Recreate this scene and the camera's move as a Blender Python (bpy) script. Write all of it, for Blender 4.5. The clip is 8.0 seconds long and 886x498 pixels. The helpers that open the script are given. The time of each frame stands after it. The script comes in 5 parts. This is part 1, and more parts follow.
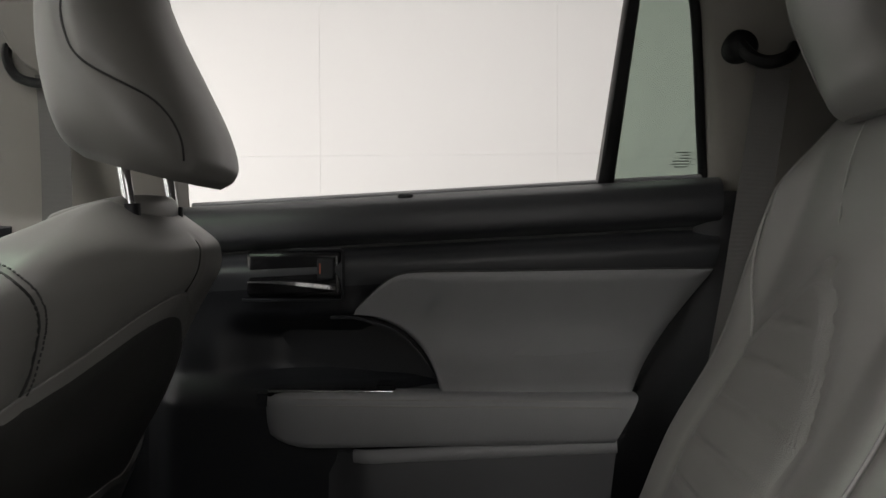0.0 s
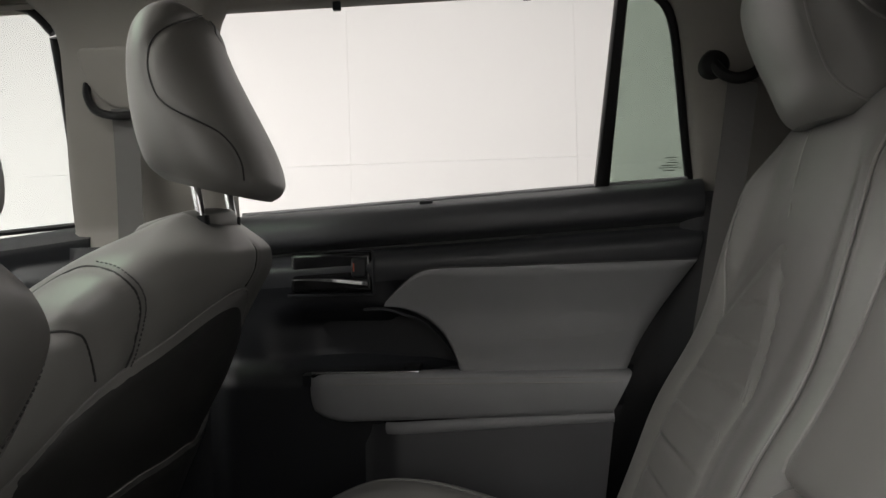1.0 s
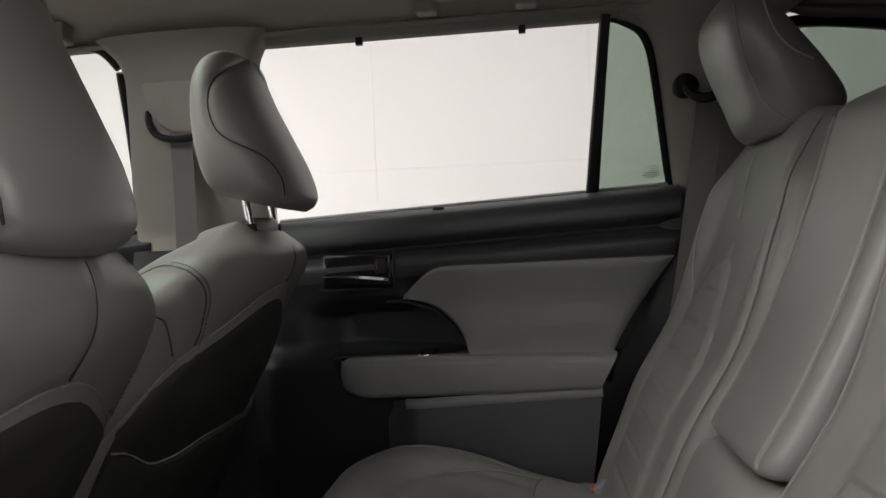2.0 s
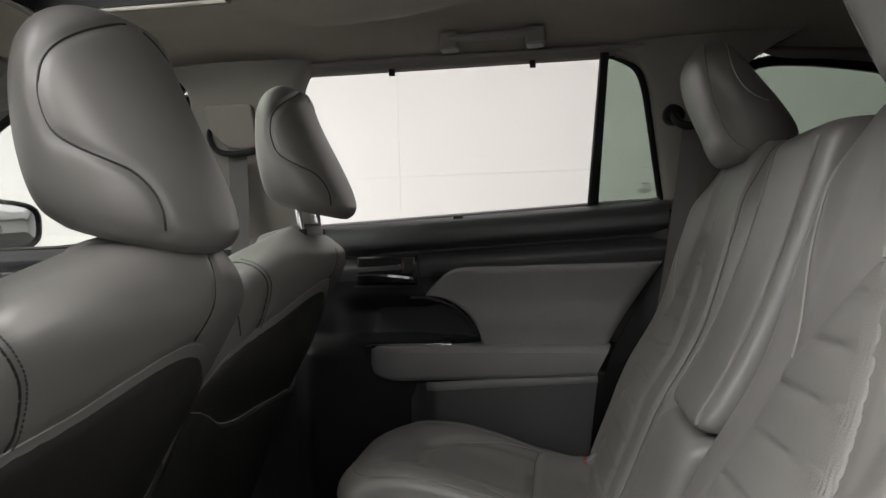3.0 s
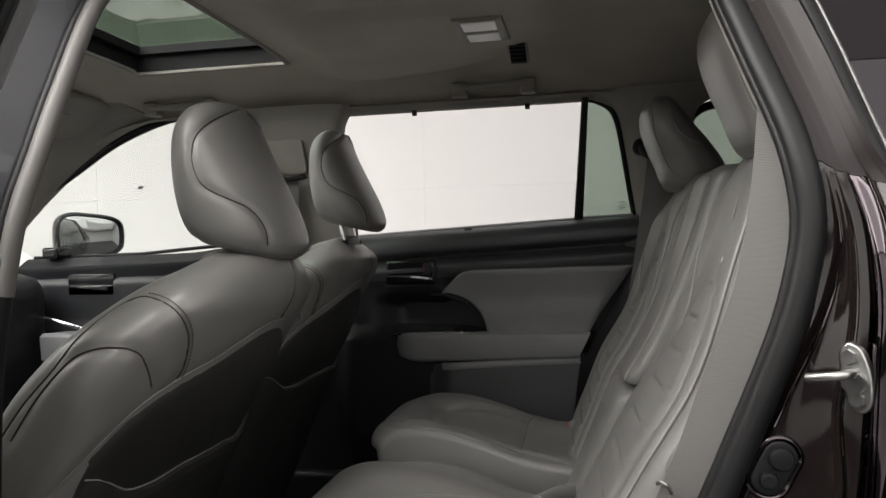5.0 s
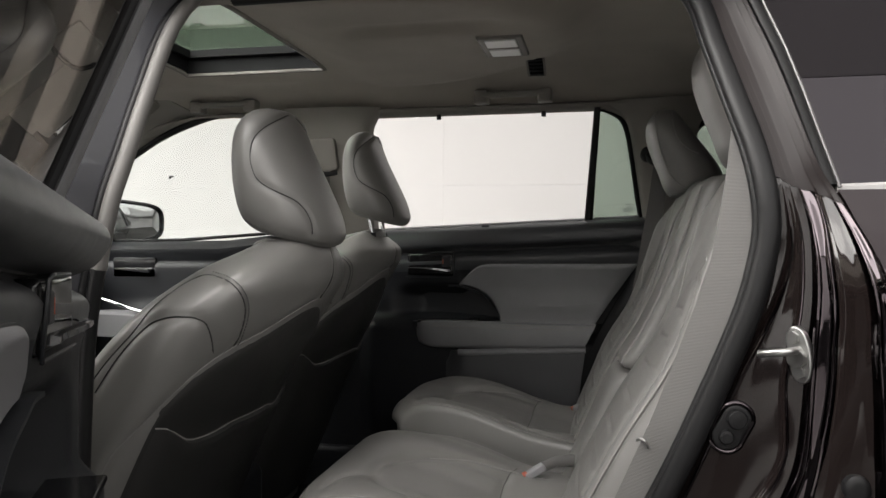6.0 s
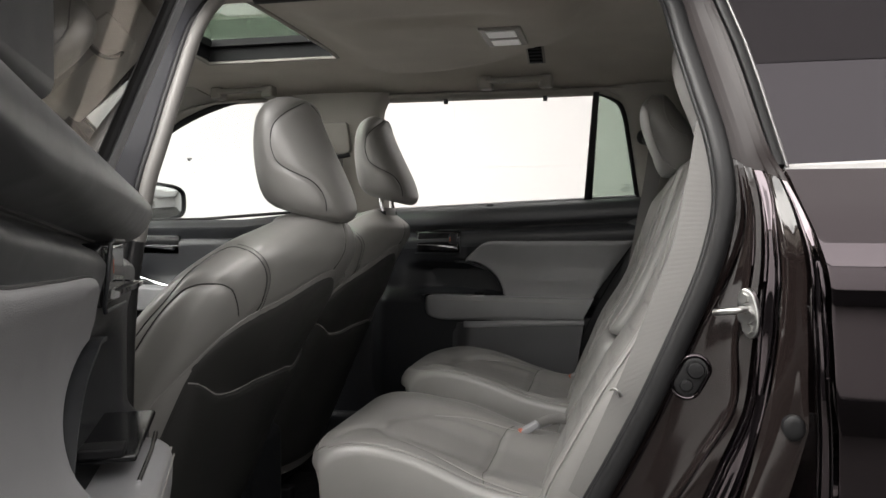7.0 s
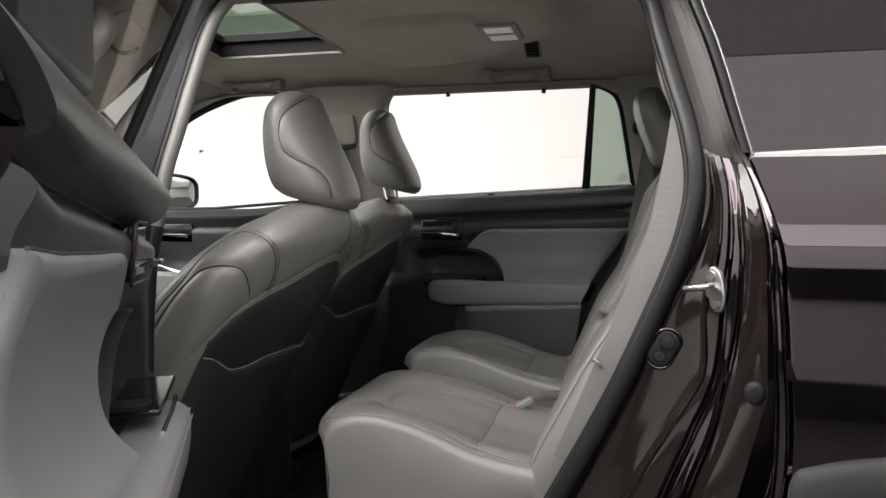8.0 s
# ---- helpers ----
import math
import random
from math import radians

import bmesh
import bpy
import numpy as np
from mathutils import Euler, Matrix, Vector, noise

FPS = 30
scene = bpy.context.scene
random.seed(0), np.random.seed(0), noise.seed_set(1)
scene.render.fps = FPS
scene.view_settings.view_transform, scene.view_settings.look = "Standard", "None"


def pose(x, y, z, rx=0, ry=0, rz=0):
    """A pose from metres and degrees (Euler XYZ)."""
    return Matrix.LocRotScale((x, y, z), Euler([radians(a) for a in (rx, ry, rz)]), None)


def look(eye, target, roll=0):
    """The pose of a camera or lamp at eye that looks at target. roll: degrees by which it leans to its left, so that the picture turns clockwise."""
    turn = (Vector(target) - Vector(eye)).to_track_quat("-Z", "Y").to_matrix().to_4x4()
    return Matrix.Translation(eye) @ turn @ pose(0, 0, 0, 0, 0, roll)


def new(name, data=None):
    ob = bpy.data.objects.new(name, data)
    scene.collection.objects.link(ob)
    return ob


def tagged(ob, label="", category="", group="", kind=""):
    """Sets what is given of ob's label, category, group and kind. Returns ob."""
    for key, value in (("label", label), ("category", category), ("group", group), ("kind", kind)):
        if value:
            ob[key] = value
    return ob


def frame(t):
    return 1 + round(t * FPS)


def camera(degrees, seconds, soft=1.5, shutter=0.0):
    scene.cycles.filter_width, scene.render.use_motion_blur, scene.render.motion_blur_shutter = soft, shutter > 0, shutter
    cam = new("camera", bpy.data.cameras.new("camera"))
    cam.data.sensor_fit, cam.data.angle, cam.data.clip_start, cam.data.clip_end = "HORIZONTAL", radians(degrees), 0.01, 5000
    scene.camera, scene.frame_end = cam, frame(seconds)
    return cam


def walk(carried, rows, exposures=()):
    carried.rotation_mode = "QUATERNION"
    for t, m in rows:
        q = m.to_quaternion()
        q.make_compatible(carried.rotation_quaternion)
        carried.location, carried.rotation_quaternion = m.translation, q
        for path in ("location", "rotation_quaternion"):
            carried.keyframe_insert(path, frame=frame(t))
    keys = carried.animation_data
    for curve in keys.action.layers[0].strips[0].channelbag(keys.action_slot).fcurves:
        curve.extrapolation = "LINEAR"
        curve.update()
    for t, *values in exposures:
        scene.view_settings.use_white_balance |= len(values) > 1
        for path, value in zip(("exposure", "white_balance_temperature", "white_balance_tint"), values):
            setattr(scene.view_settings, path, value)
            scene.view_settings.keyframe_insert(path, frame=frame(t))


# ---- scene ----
cam = camera(62.0, 8.0)
PATH = [
    (0, (0.053, -0.036, 1.174), (-0.041, 1.961, 1.126), -0.2),
    (0.5, (0.068, -0.117, 1.174), (-0.064, 1.878, 1.14), -1.1),
    (1, (0.088, -0.209, 1.17), (-0.091, 1.783, 1.132), -1.6),
    (2.5, (0.164, -0.521, 1.174), (-0.118, 1.458, 1.142), -2.1),
    (3, (0.175, -0.64, 1.176), (-0.131, 1.336, 1.152), -1.4),
    (3.5, (0.192, -0.746, 1.18), (-0.136, 1.227, 1.162), -1.5),
    (4, (0.218, -0.831, 1.184), (-0.123, 1.14, 1.169), -1.9),
    (4.5, (0.258, -0.937, 1.185), (-0.103, 1.03, 1.176), -2.1),
    (6, (0.303, -1.213, 1.179), (-0.116, 0.742, 1.16), 0.3),
    (6.5, (0.331, -1.282, 1.166), (-0.108, 0.669, 1.129), 0.4),
    (7, (0.356, -1.342, 1.167), (-0.1, 0.604, 1.099), 0.3),
    (7.5, (0.382, -1.39, 1.163), (-0.086, 0.552, 1.08), 0.3),
    (8, (0.404, -1.429, 1.156), (-0.079, 0.51, 1.065), 0.2),
]
walk(cam, [(t, look(eye, target, roll)) for t, eye, target, roll in PATH],
     exposures=[(0, 0.40), (0.5, 0.48), (1.0, 0.49), (2.5, 0.46), (4.5, 0.38), (6.0, 0.45), (6.5, 0.78), (7.0, 0.87), (8.0, 0.85)])

# exposure and light
world = bpy.data.worlds.new("booth_world")
world.use_nodes = True
world.node_tree.nodes["Background"].inputs[0].default_value = (0.75, 0.8, 0.85, 1)
world.node_tree.nodes["Background"].inputs[1].default_value = 0.05
scene.world = world


def area_lamp(x, y, z, sx, sy, power, tone):
    lamp = bpy.data.lights.new("area_lamp", "AREA")
    lamp.shape, lamp.size, lamp.size_y, lamp.energy = "RECTANGLE", sx, sy, power
    lamp.color = tone
    ob = new("booth_lamp", lamp)
    ob.matrix_world = pose(x, y, z)
    return ob


# the ceiling is a softbox of large diffuse panels, brightest over the bonnet
WARM, COOL = (1.0, 0.966, 0.925), (1.0, 0.972, 0.948)
for ly, depth, tone, row in ((2.2, 2.3, WARM, (2, 4, 12, 4)), (-0.2, 2.34, WARM, (205, 178, 16, 10)), (-2.545, 2.34, COOL, (118, 118, 42, 34))):
    for lx, power in zip((-4.6, -2.0, 0.6, 3.2), row):
        area_lamp(lx, ly, 3.28, 2.57, depth, power, tone)
# unseen fill lamps added along the wall opposite the open door, above its bumper board
for lx in (-4.6, -2.0, 0.6, 3.2):
    lit = area_lamp(lx, -3.77, 2.17, 2.57, 2.12, 8, COOL)
    lit.matrix_world = pose(lx, -3.77, 2.17, 90, 0, 0)

# ---- materials ----
MATS = {}


def material(name, color, rough=0.5, metal=0.0, grain=0.0, grain_scale=900.0, mottle=0.12, mottle_scale=9.0, coat=0.0, sheen=0.0, spec=0.5, cells=False):
    """A surface with slow mottling, a fine grain in the relief, and a little wear in the gloss."""
    m = bpy.data.materials.new(name)
    m.use_nodes = True
    nt = m.node_tree
    b = nt.nodes["Principled BSDF"]
    b.inputs["Metallic"].default_value = metal
    b.inputs["Coat Weight"].default_value = coat
    b.inputs["Coat Roughness"].default_value = 0.04
    b.inputs["Sheen Weight"].default_value = sheen
    b.inputs["Specular IOR Level"].default_value = spec
    tc = nt.nodes.new("ShaderNodeTexCoord")
    n1 = nt.nodes.new("ShaderNodeTexNoise")
    n1.inputs["Scale"].default_value, n1.inputs["Detail"].default_value = mottle_scale, 6
    nt.links.new(tc.outputs["Object"], n1.inputs["Vector"])
    ramp = nt.nodes.new("ShaderNodeMapRange")
    ramp.inputs["To Min"].default_value, ramp.inputs["To Max"].default_value = 1 - mottle, 1 + mottle
    ramp.inputs["From Min"].default_value, ramp.inputs["From Max"].default_value = 0.3, 0.7
    nt.links.new(n1.outputs["Fac"], ramp.inputs["Value"])
    mul = nt.nodes.new("ShaderNodeVectorMath")
    mul.operation = "SCALE"
    mul.inputs[0].default_value = color
    nt.links.new(ramp.outputs["Result"], mul.inputs["Scale"])
    nt.links.new(mul.outputs["Vector"], b.inputs["Base Color"])
    rr = nt.nodes.new("ShaderNodeMapRange")
    rr.inputs["To Min"].default_value, rr.inputs["To Max"].default_value = rough - min(0.06, rough * 0.5), rough + min(0.06, rough * 0.5)
    n3 = nt.nodes.new("ShaderNodeTexNoise")
    n3.inputs["Scale"].default_value, n3.inputs["Detail"].default_value = mottle_scale * 4, 4
    nt.links.new(tc.outputs["Object"], n3.inputs["Vector"])
    nt.links.new(n3.outputs["Fac"], rr.inputs["Value"])
    nt.links.new(rr.outputs["Result"], b.inputs["Roughness"])
    if grain > 0:
        if cells:
            n2 = nt.nodes.new("ShaderNodeTexVoronoi")
            src = n2.outputs["Distance"]
        else:
            n2 = nt.nodes.new("ShaderNodeTexNoise")
            n2.inputs["Detail"].default_value = 3
            src = n2.outputs["Fac"]
        n2.inputs["Scale"].default_value = grain_scale
        nt.links.new(tc.outputs["Object"], n2.inputs["Vector"])
        bump = nt.nodes.new("ShaderNodeBump")
        bump.inputs["Strength"].default_value, bump.inputs["Distance"].default_value = grain, 0.001
        nt.links.new(src, bump.inputs["Height"])
        nt.links.new(bump.outputs["Normal"], b.inputs["Normal"])
    MATS[name] = m
    return m


def pane_material(name, tint, gloss_rough=0.0, base=0.04, sheen_tone=(1, 1, 1)):
    m = bpy.data.materials.new(name)
    m.use_nodes = True
    nt = m.node_tree
    nt.nodes.remove(nt.nodes["Principled BSDF"])
    clear = nt.nodes.new("ShaderNodeBsdfTransparent")
    clear.inputs[0].default_value = (*tint, 1)
    shine = nt.nodes.new("ShaderNodeBsdfGlossy")
    shine.inputs["Roughness"].default_value = gloss_rough
    shine.inputs["Color"].default_value = (*sheen_tone, 1)
    fr = nt.nodes.new("ShaderNodeLayerWeight")
    fr.inputs["Blend"].default_value = 0.5
    five = nt.nodes.new("ShaderNodeMath")
    five.operation = "POWER"
    five.inputs[1].default_value = 5.0
    nt.links.new(fr.outputs["Facing"], five.inputs[0])
    gl = nt.nodes.new("ShaderNodeMath")
    gl.operation = "MULTIPLY_ADD"
    gl.inputs[1].default_value, gl.inputs[2].default_value = 0.9, base
    nt.links.new(five.outputs[0], gl.inputs[0])
    mix = nt.nodes.new("ShaderNodeMixShader")
    nt.links.new(gl.outputs[0], mix.inputs[0])
    nt.links.new(clear.outputs[0], mix.inputs[1])
    nt.links.new(shine.outputs[0], mix.inputs[2])
    nt.links.new(mix.outputs[0], nt.nodes["Material Output"].inputs[0])
    MATS[name] = m
    return m


LEATHER = material("grey_leather", (0.175, 0.171, 0.164), 0.38, grain=0.09, grain_scale=900, cells=True, mottle=0.07, spec=0.85)
INSERT = material("perforated_leather", (0.180, 0.176, 0.169), 0.44, grain=0.22, grain_scale=620, cells=True, mottle=0.06)
STITCH = material("pale_thread", (0.33, 0.325, 0.31), 0.6, mottle=0.05)
PIPING = material("leather_piping", (0.235, 0.23, 0.222), 0.4, mottle=0.05)
DARKSEAM = material("dark_thread", (0.05, 0.05, 0.05), 0.7)
SHELL = material("seat_shell", (0.025, 0.025, 0.024), 0.46, grain=0.3, grain_scale=800, mottle=0.08)
BLACKTRIM = material("black_door_plastic", (0.0085, 0.0095, 0.0118), 0.44, spec=0.42, sheen=0.03, grain=0.12, grain_scale=1100, cells=True, mottle=0.1)
SOFTTRIM = material("dark_soft_trim", (0.029, 0.0305, 0.034), 0.38, spec=0.6, sheen=0.04, grain=0.12, grain_scale=1100, cells=True, mottle=0.08)
POCKET = material("charcoal_pocket_plastic", (0.052, 0.053, 0.057), 0.5, grain=0.2, grain_scale=900, cells=True, mottle=0.08)
GREYTRIM = material("grey_door_vinyl", (0.232, 0.233, 0.241), 0.44, grain=0.25, grain_scale=700, cells=True, mottle=0.05)
BEIGE = material("warm_grey_trim", (0.265, 0.25, 0.228), 0.6, grain=0.2, grain_scale=900, mottle=0.05)
FABRIC = material("headliner_cloth", (0.46, 0.425, 0.372), 0.95, grain=0.6, grain_scale=1500, mottle=0.06, sheen=0.2, spec=0.2)
CARPET = material("black_carpet", (0.016, 0.016, 0.017), 1.0, grain=1.0, grain_scale=900, mottle=0.3, mottle_scale=30, spec=0.1)
RUBBER = material("black_rubber", (0.009, 0.009, 0.0095), 0.42, spec=0.28, mottle=0.15, grain=0.1, grain_scale=400)
MATTBLACK = material("matt_black", (0.007, 0.007, 0.008), 0.7, spec=0.25)
GLOSSBLACK = material("gloss_black", (0.008, 0.008, 0.009), 0.12, mottle=0.1)
CHROME = material("satin_chrome", (0.75, 0.75, 0.76), 0.14, metal=1.0, mottle=0.04)
BRIGHTSTRIP = material("bright_satin_strip", (0.72, 0.71, 0.70), 0.36, metal=0.5, mottle=0.04)
STEEL = material("zinc_steel", (0.42, 0.42, 0.41), 0.32, metal=1.0, mottle=0.1, mottle_scale=60)
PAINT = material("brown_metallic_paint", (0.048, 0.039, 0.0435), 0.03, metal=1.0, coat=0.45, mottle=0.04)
# body paint darkened for the jamb: a dark reflection put into the colour
JAMBPAINT = material("darkened_jamb_paint", (0.010, 0.0072, 0.0068), 0.07, metal=0.0, mottle=0.08, mottle_scale=5, spec=0.46)
WEB = material("seat_belt_webbing", (0.125, 0.122, 0.117), 0.75, mottle=0.06, sheen=0.2)
MIRROR = material("mirror_glass", (0.85, 0.87, 0.88), 0.02, metal=1.0, mottle=0.0)
LENS = material("lamp_lens", (0.8, 0.8, 0.78), 0.35, mottle=0.03)
WALLW = material("white_booth_wall", (0.585, 0.577, 0.57), 0.6, mottle=0.012, mottle_scale=1.2, grain=0.05, grain_scale=60)
WALLGREY = material("grey_kick_board", (0.038, 0.037, 0.038), 0.5, mottle=0.1)
CONCRETE = material("sealed_concrete", (0.065, 0.062, 0.060), 0.5, mottle=0.2, mottle_scale=2.0, grain=0.3, grain_scale=150)
ORANGE = material("orange_mark", (0.34, 0.07, 0.03), 0.5)
REDBUCKLE = material("red_buckle_button", (0.36, 0.085, 0.045), 0.45)
CLADDING = material("grey_cladding_plastic", (0.022, 0.0225, 0.022), 0.6, spec=0.3, grain=0.4, grain_scale=600, mottle=0.08)
EDGETRIM = material("grey_edge_trim", (0.13, 0.125, 0.118), 0.5, grain=0.3, grain_scale=500)
PILLARPAINT = material("dark_pillar_paint", (0.046, 0.047, 0.054), 0.38, coat=0.4, mottle=0.05)
SASHPAINT = material("satin_brown_paint", (0.16, 0.142, 0.134), 0.38, coat=0.2, mottle=0.05)
PILLARBROWN = material("brown_pillar_paint", (0.017, 0.0135, 0.0135), 0.36, spec=0.2, mottle=0.06)
PRINT = material("etched_print", (0.10, 0.12, 0.11), 0.7)
CLEAR = pane_material("clear_glass", (0.93, 0.95, 0.94))
SMOKE = pane_material("smoke_tinted_glass", (0.36, 0.345, 0.325))
TINT = pane_material("green_tinted_glass", (0.60, 0.66, 0.61))
ROOFTINT = pane_material("sunroof_glass", (0.42, 0.50, 0.43))
PRIVACY = pane_material("privacy_glass", (0.03, 0.03, 0.032), 0.0, 0.030, (1.0, 0.92, 1.0))
DARKCHROME = material("satin_grey_trim", (0.16, 0.157, 0.155), 0.45, metal=1.0, mottle=0.05)


def ribbed(mat, scale):
    """Cross ribs for woven webbing."""
    nt = mat.node_tree
    b = nt.nodes["Principled BSDF"]
    tc = nt.nodes.new("ShaderNodeTexCoord")
    w = nt.nodes.new("ShaderNodeTexWave")
    w.wave_type, w.bands_direction = "BANDS", "Z"
    w.inputs["Scale"].default_value, w.inputs["Distortion"].default_value = scale, 0.4
    nt.links.new(tc.outputs["Object"], w.inputs["Vector"])
    bump = nt.nodes.new("ShaderNodeBump")
    bump.inputs["Strength"].default_value, bump.inputs["Distance"].default_value = 0.4, 0.001
    nt.links.new(w.outputs["Fac"], bump.inputs["Height"])
    nt.links.new(bump.outputs["Normal"], b.inputs["Normal"])


ribbed(WEB, 170)

# ---- mesh helpers ----
from mathutils.bvhtree import BVHTree

YC = 0.46  # the car's middle plane
V = Vector


def put(name, verts, faces, mat, parent=None, label="", sharp=45, fix=True):
    """One mesh object under a thing or a part."""
    bm = bmesh.new()
    vs = [bm.verts.new(v) for v in verts]
    for f in faces:
        try:
            bm.faces.new([vs[i] for i in f])
        except ValueError:
            pass
    return part(name, bm, mat, parent, label, sharp, fix)


def part(name, bm, mat, parent=None, label="", sharp=45, fix=True):
    if fix:
        bmesh.ops.recalc_face_normals(bm, faces=bm.faces)
    if not any(f.smooth for f in bm.faces):
        for f in bm.faces:
            f.smooth = True
    flags = [f.smooth for f in bm.faces]
    me = bpy.data.meshes.new(name)
    bm.to_mesh(me)
    bm.free()
    me.materials.append(mat)
    me.set_sharp_from_angle(angle=radians(sharp))
    me.polygons.foreach_set("use_smooth", flags)
    ob = new(name, me)
    if parent is not None:
        ob.parent = parent
    if label:
        tagged(ob, label)
    return ob


def thing(name, label, category, group="", kind="", at=(0, 0, 0)):
    ob = new(name)
    ob.location = at
    ob.empty_display_size = 0.05
    return tagged(ob, label, category, group, kind)


def tree_of(verts, faces):
    return BVHTree.FromPolygons([tuple(v) for v in verts], faces)


def lerp(a, b, t):
    return a + (b - a) * t


def table(rows, z):
    """Smoothly interpolated columns of a table, by its first column."""
    rows = sorted(rows)
    if z <= rows[0][0]:
        return rows[0][1:]
    if z >= rows[-1][0]:
        return rows[-1][1:]
    for i in range(len(rows) - 1):
        a, b = rows[i], rows[i + 1]
        if a[0] <= z <= b[0]:
            t = (z - a[0]) / (b[0] - a[0])
            p, n = rows[max(i - 1, 0)], rows[min(i + 2, len(rows) - 1)]
            out = []
            for k in range(1, len(a)):
                h = b[0] - a[0]
                m0 = (b[k] - p[k]) / max(1e-9, b[0] - p[0]) * h
                m1 = (n[k] - a[k]) / max(1e-9, n[0] - a[0]) * h
                out.append((2 * t**3 - 3 * t * t + 1) * a[k] + (t**3 - 2 * t * t + t) * m0 + (3 * t * t - 2 * t**3) * b[k] + (t**3 - t * t) * m1)
            return tuple(out)


def smooth(e0, e1, x):
    t = min(1, max(0, (x - e0) / (e1 - e0)))
    return t * t * (3 - 2 * t)


def curve(points, n, closed=False):
    """A smooth line through the points (Catmull-Rom), n steps to a stretch."""
    pts = [V(p) for p in points]
    out, k = [], len(pts)
    for i in range(k if closed else k - 1):
        if closed:
            p0, p1, p2, p3 = pts[i - 1], pts[i], pts[(i + 1) % k], pts[(i + 2) % k]
        else:
            p0, p1, p2, p3 = pts[max(i - 1, 0)], pts[i], pts[i + 1], pts[min(i + 2, k - 1)]
        for j in range(n):
            t = j / n
            out.append(0.5 * ((2 * p1) + (p2 - p0) * t + (2 * p0 - 5 * p1 + 4 * p2 - p3) * t * t + (3 * p1 - p0 - 3 * p2 + p3) * t**3))
    if not closed:
        out.append(pts[-1].copy())
    return out


def loft(rings, caps=True, wrap=True):
    verts, faces, n = [], [], len(rings[0])
    for r in rings:
        verts += [V(p) for p in r]
    for i in range(len(rings) - 1):
        for j in range(n if wrap else n - 1):
            a, b = i * n + j, i * n + (j + 1) % n
            faces.append((a, b, b + n, a + n))
    if caps:
        faces.append(tuple(range(n))[::-1])
        faces.append(tuple(range(len(verts) - n, len(verts))))
    return verts, faces


def tube(path, r, seg=8, squash=1.0, up=None):
    """A round cord along a line."""
    path = [V(p) for p in path]
    rings, last = [], None
    for i, p in enumerate(path):
        d = (path[min(i + 1, len(path) - 1)] - path[max(i - 1, 0)]).normalized()
        if last is None:
            last = V(up) if up else (V((0, 0, 1)) if abs(d.z) < 0.9 else V((1, 0, 0)))
        a = (last - d * last.dot(d)).normalized()
        b = d.cross(a)
        last = a
        rad = r(i / (len(path) - 1)) if callable(r) else r
        rings.append([p + a * (math.cos(k * math.tau / seg) * rad) + b * (math.sin(k * math.tau / seg) * rad * squash) for k in range(seg)])
    return loft(rings)


def join(*meshes):
    verts, faces = [], []
    for v, f in meshes:
        o = len(verts)
        verts += v
        faces += [tuple(i + o for i in g) for g in f]
    return verts, faces


def grid(nu, nv, fn, thick=None):
    """A sheet fn(s, t) over the unit square; thick: an offset that closes it from behind."""
    verts = [V(fn(i / nu, j / nv)) for i in range(nu + 1) for j in range(nv + 1)]
    idx = lambda i, j: i * (nv + 1) + j
    faces = [(idx(i, j), idx(i + 1, j), idx(i + 1, j + 1), idx(i, j + 1)) for i in range(nu) for j in range(nv)]
    if thick is not None:
        rim = [idx(i, 0) for i in range(nu)] + [idx(nu, j) for j in range(nv)] + [idx(i, nv) for i in range(nu, 0, -1)] + [idx(0, j) for j in range(nv, 0, -1)]
        o = len(verts)
        verts += [verts[i] + V(thick) for i in rim]
        k = len(rim)
        faces += [(rim[i], rim[(i + 1) % k], o + (i + 1) % k, o + i) for i in range(k)]
        faces.append(tuple(range(o, o + k)))
    return verts, faces


def block(x0, x1, y0, y1, z0, z1, r=0.004, m=None):
    """A box with rounded edges."""
    bm = bmesh.new()
    bmesh.ops.create_cube(bm, size=1)
    for v in bm.verts:
        v.co = V(((x0 + x1) / 2 + v.co.x * (x1 - x0), (y0 + y1) / 2 + v.co.y * (y1 - y0), (z0 + z1) / 2 + v.co.z * (z1 - z0)))
    if r > 0:
        bmesh.ops.bevel(bm, geom=bm.edges[:], offset=min(r, 0.45 * min(x1 - x0, y1 - y0, z1 - z0)), segments=3, profile=0.5, affect="EDGES")
        bm.normal_update()
        for f in bm.faces:
            f.smooth = max(abs(c) for c in f.normal) < 0.999
    if m is not None:
        bmesh.ops.transform(bm, matrix=m, verts=bm.verts)
    return bm


def prism(outline, depth, to_world, r=0.006, steps=3, back=True):
    """A plate with the outline (a, b), its front edge rounded, thickness depth along the third axis."""
    pts = [V((p[0], p[1])) for p in outline]
    k = len(pts)
    area = sum(pts[i].x * pts[(i + 1) % k].y - pts[(i + 1) % k].x * pts[i].y for i in range(k))
    sgn = 1 if area > 0 else -1
    nrm = []
    for i in range(k):
        d = pts[(i + 1) % k] - pts[i - 1]
        nrm.append(V((-d.y, d.x)).normalized() * sgn)
    rings = [[to_world(p.x, p.y, 0) for p in pts]]
    for s in range(steps + 1):
        a = s / steps * math.pi / 2
        ins, h = r * (1 - math.cos(a)), depth - r + r * math.sin(a)
        rings.append([to_world(p.x + n.x * ins, p.y + n.y * ins, h) for p, n in zip(pts, nrm)])
    return loft(rings)


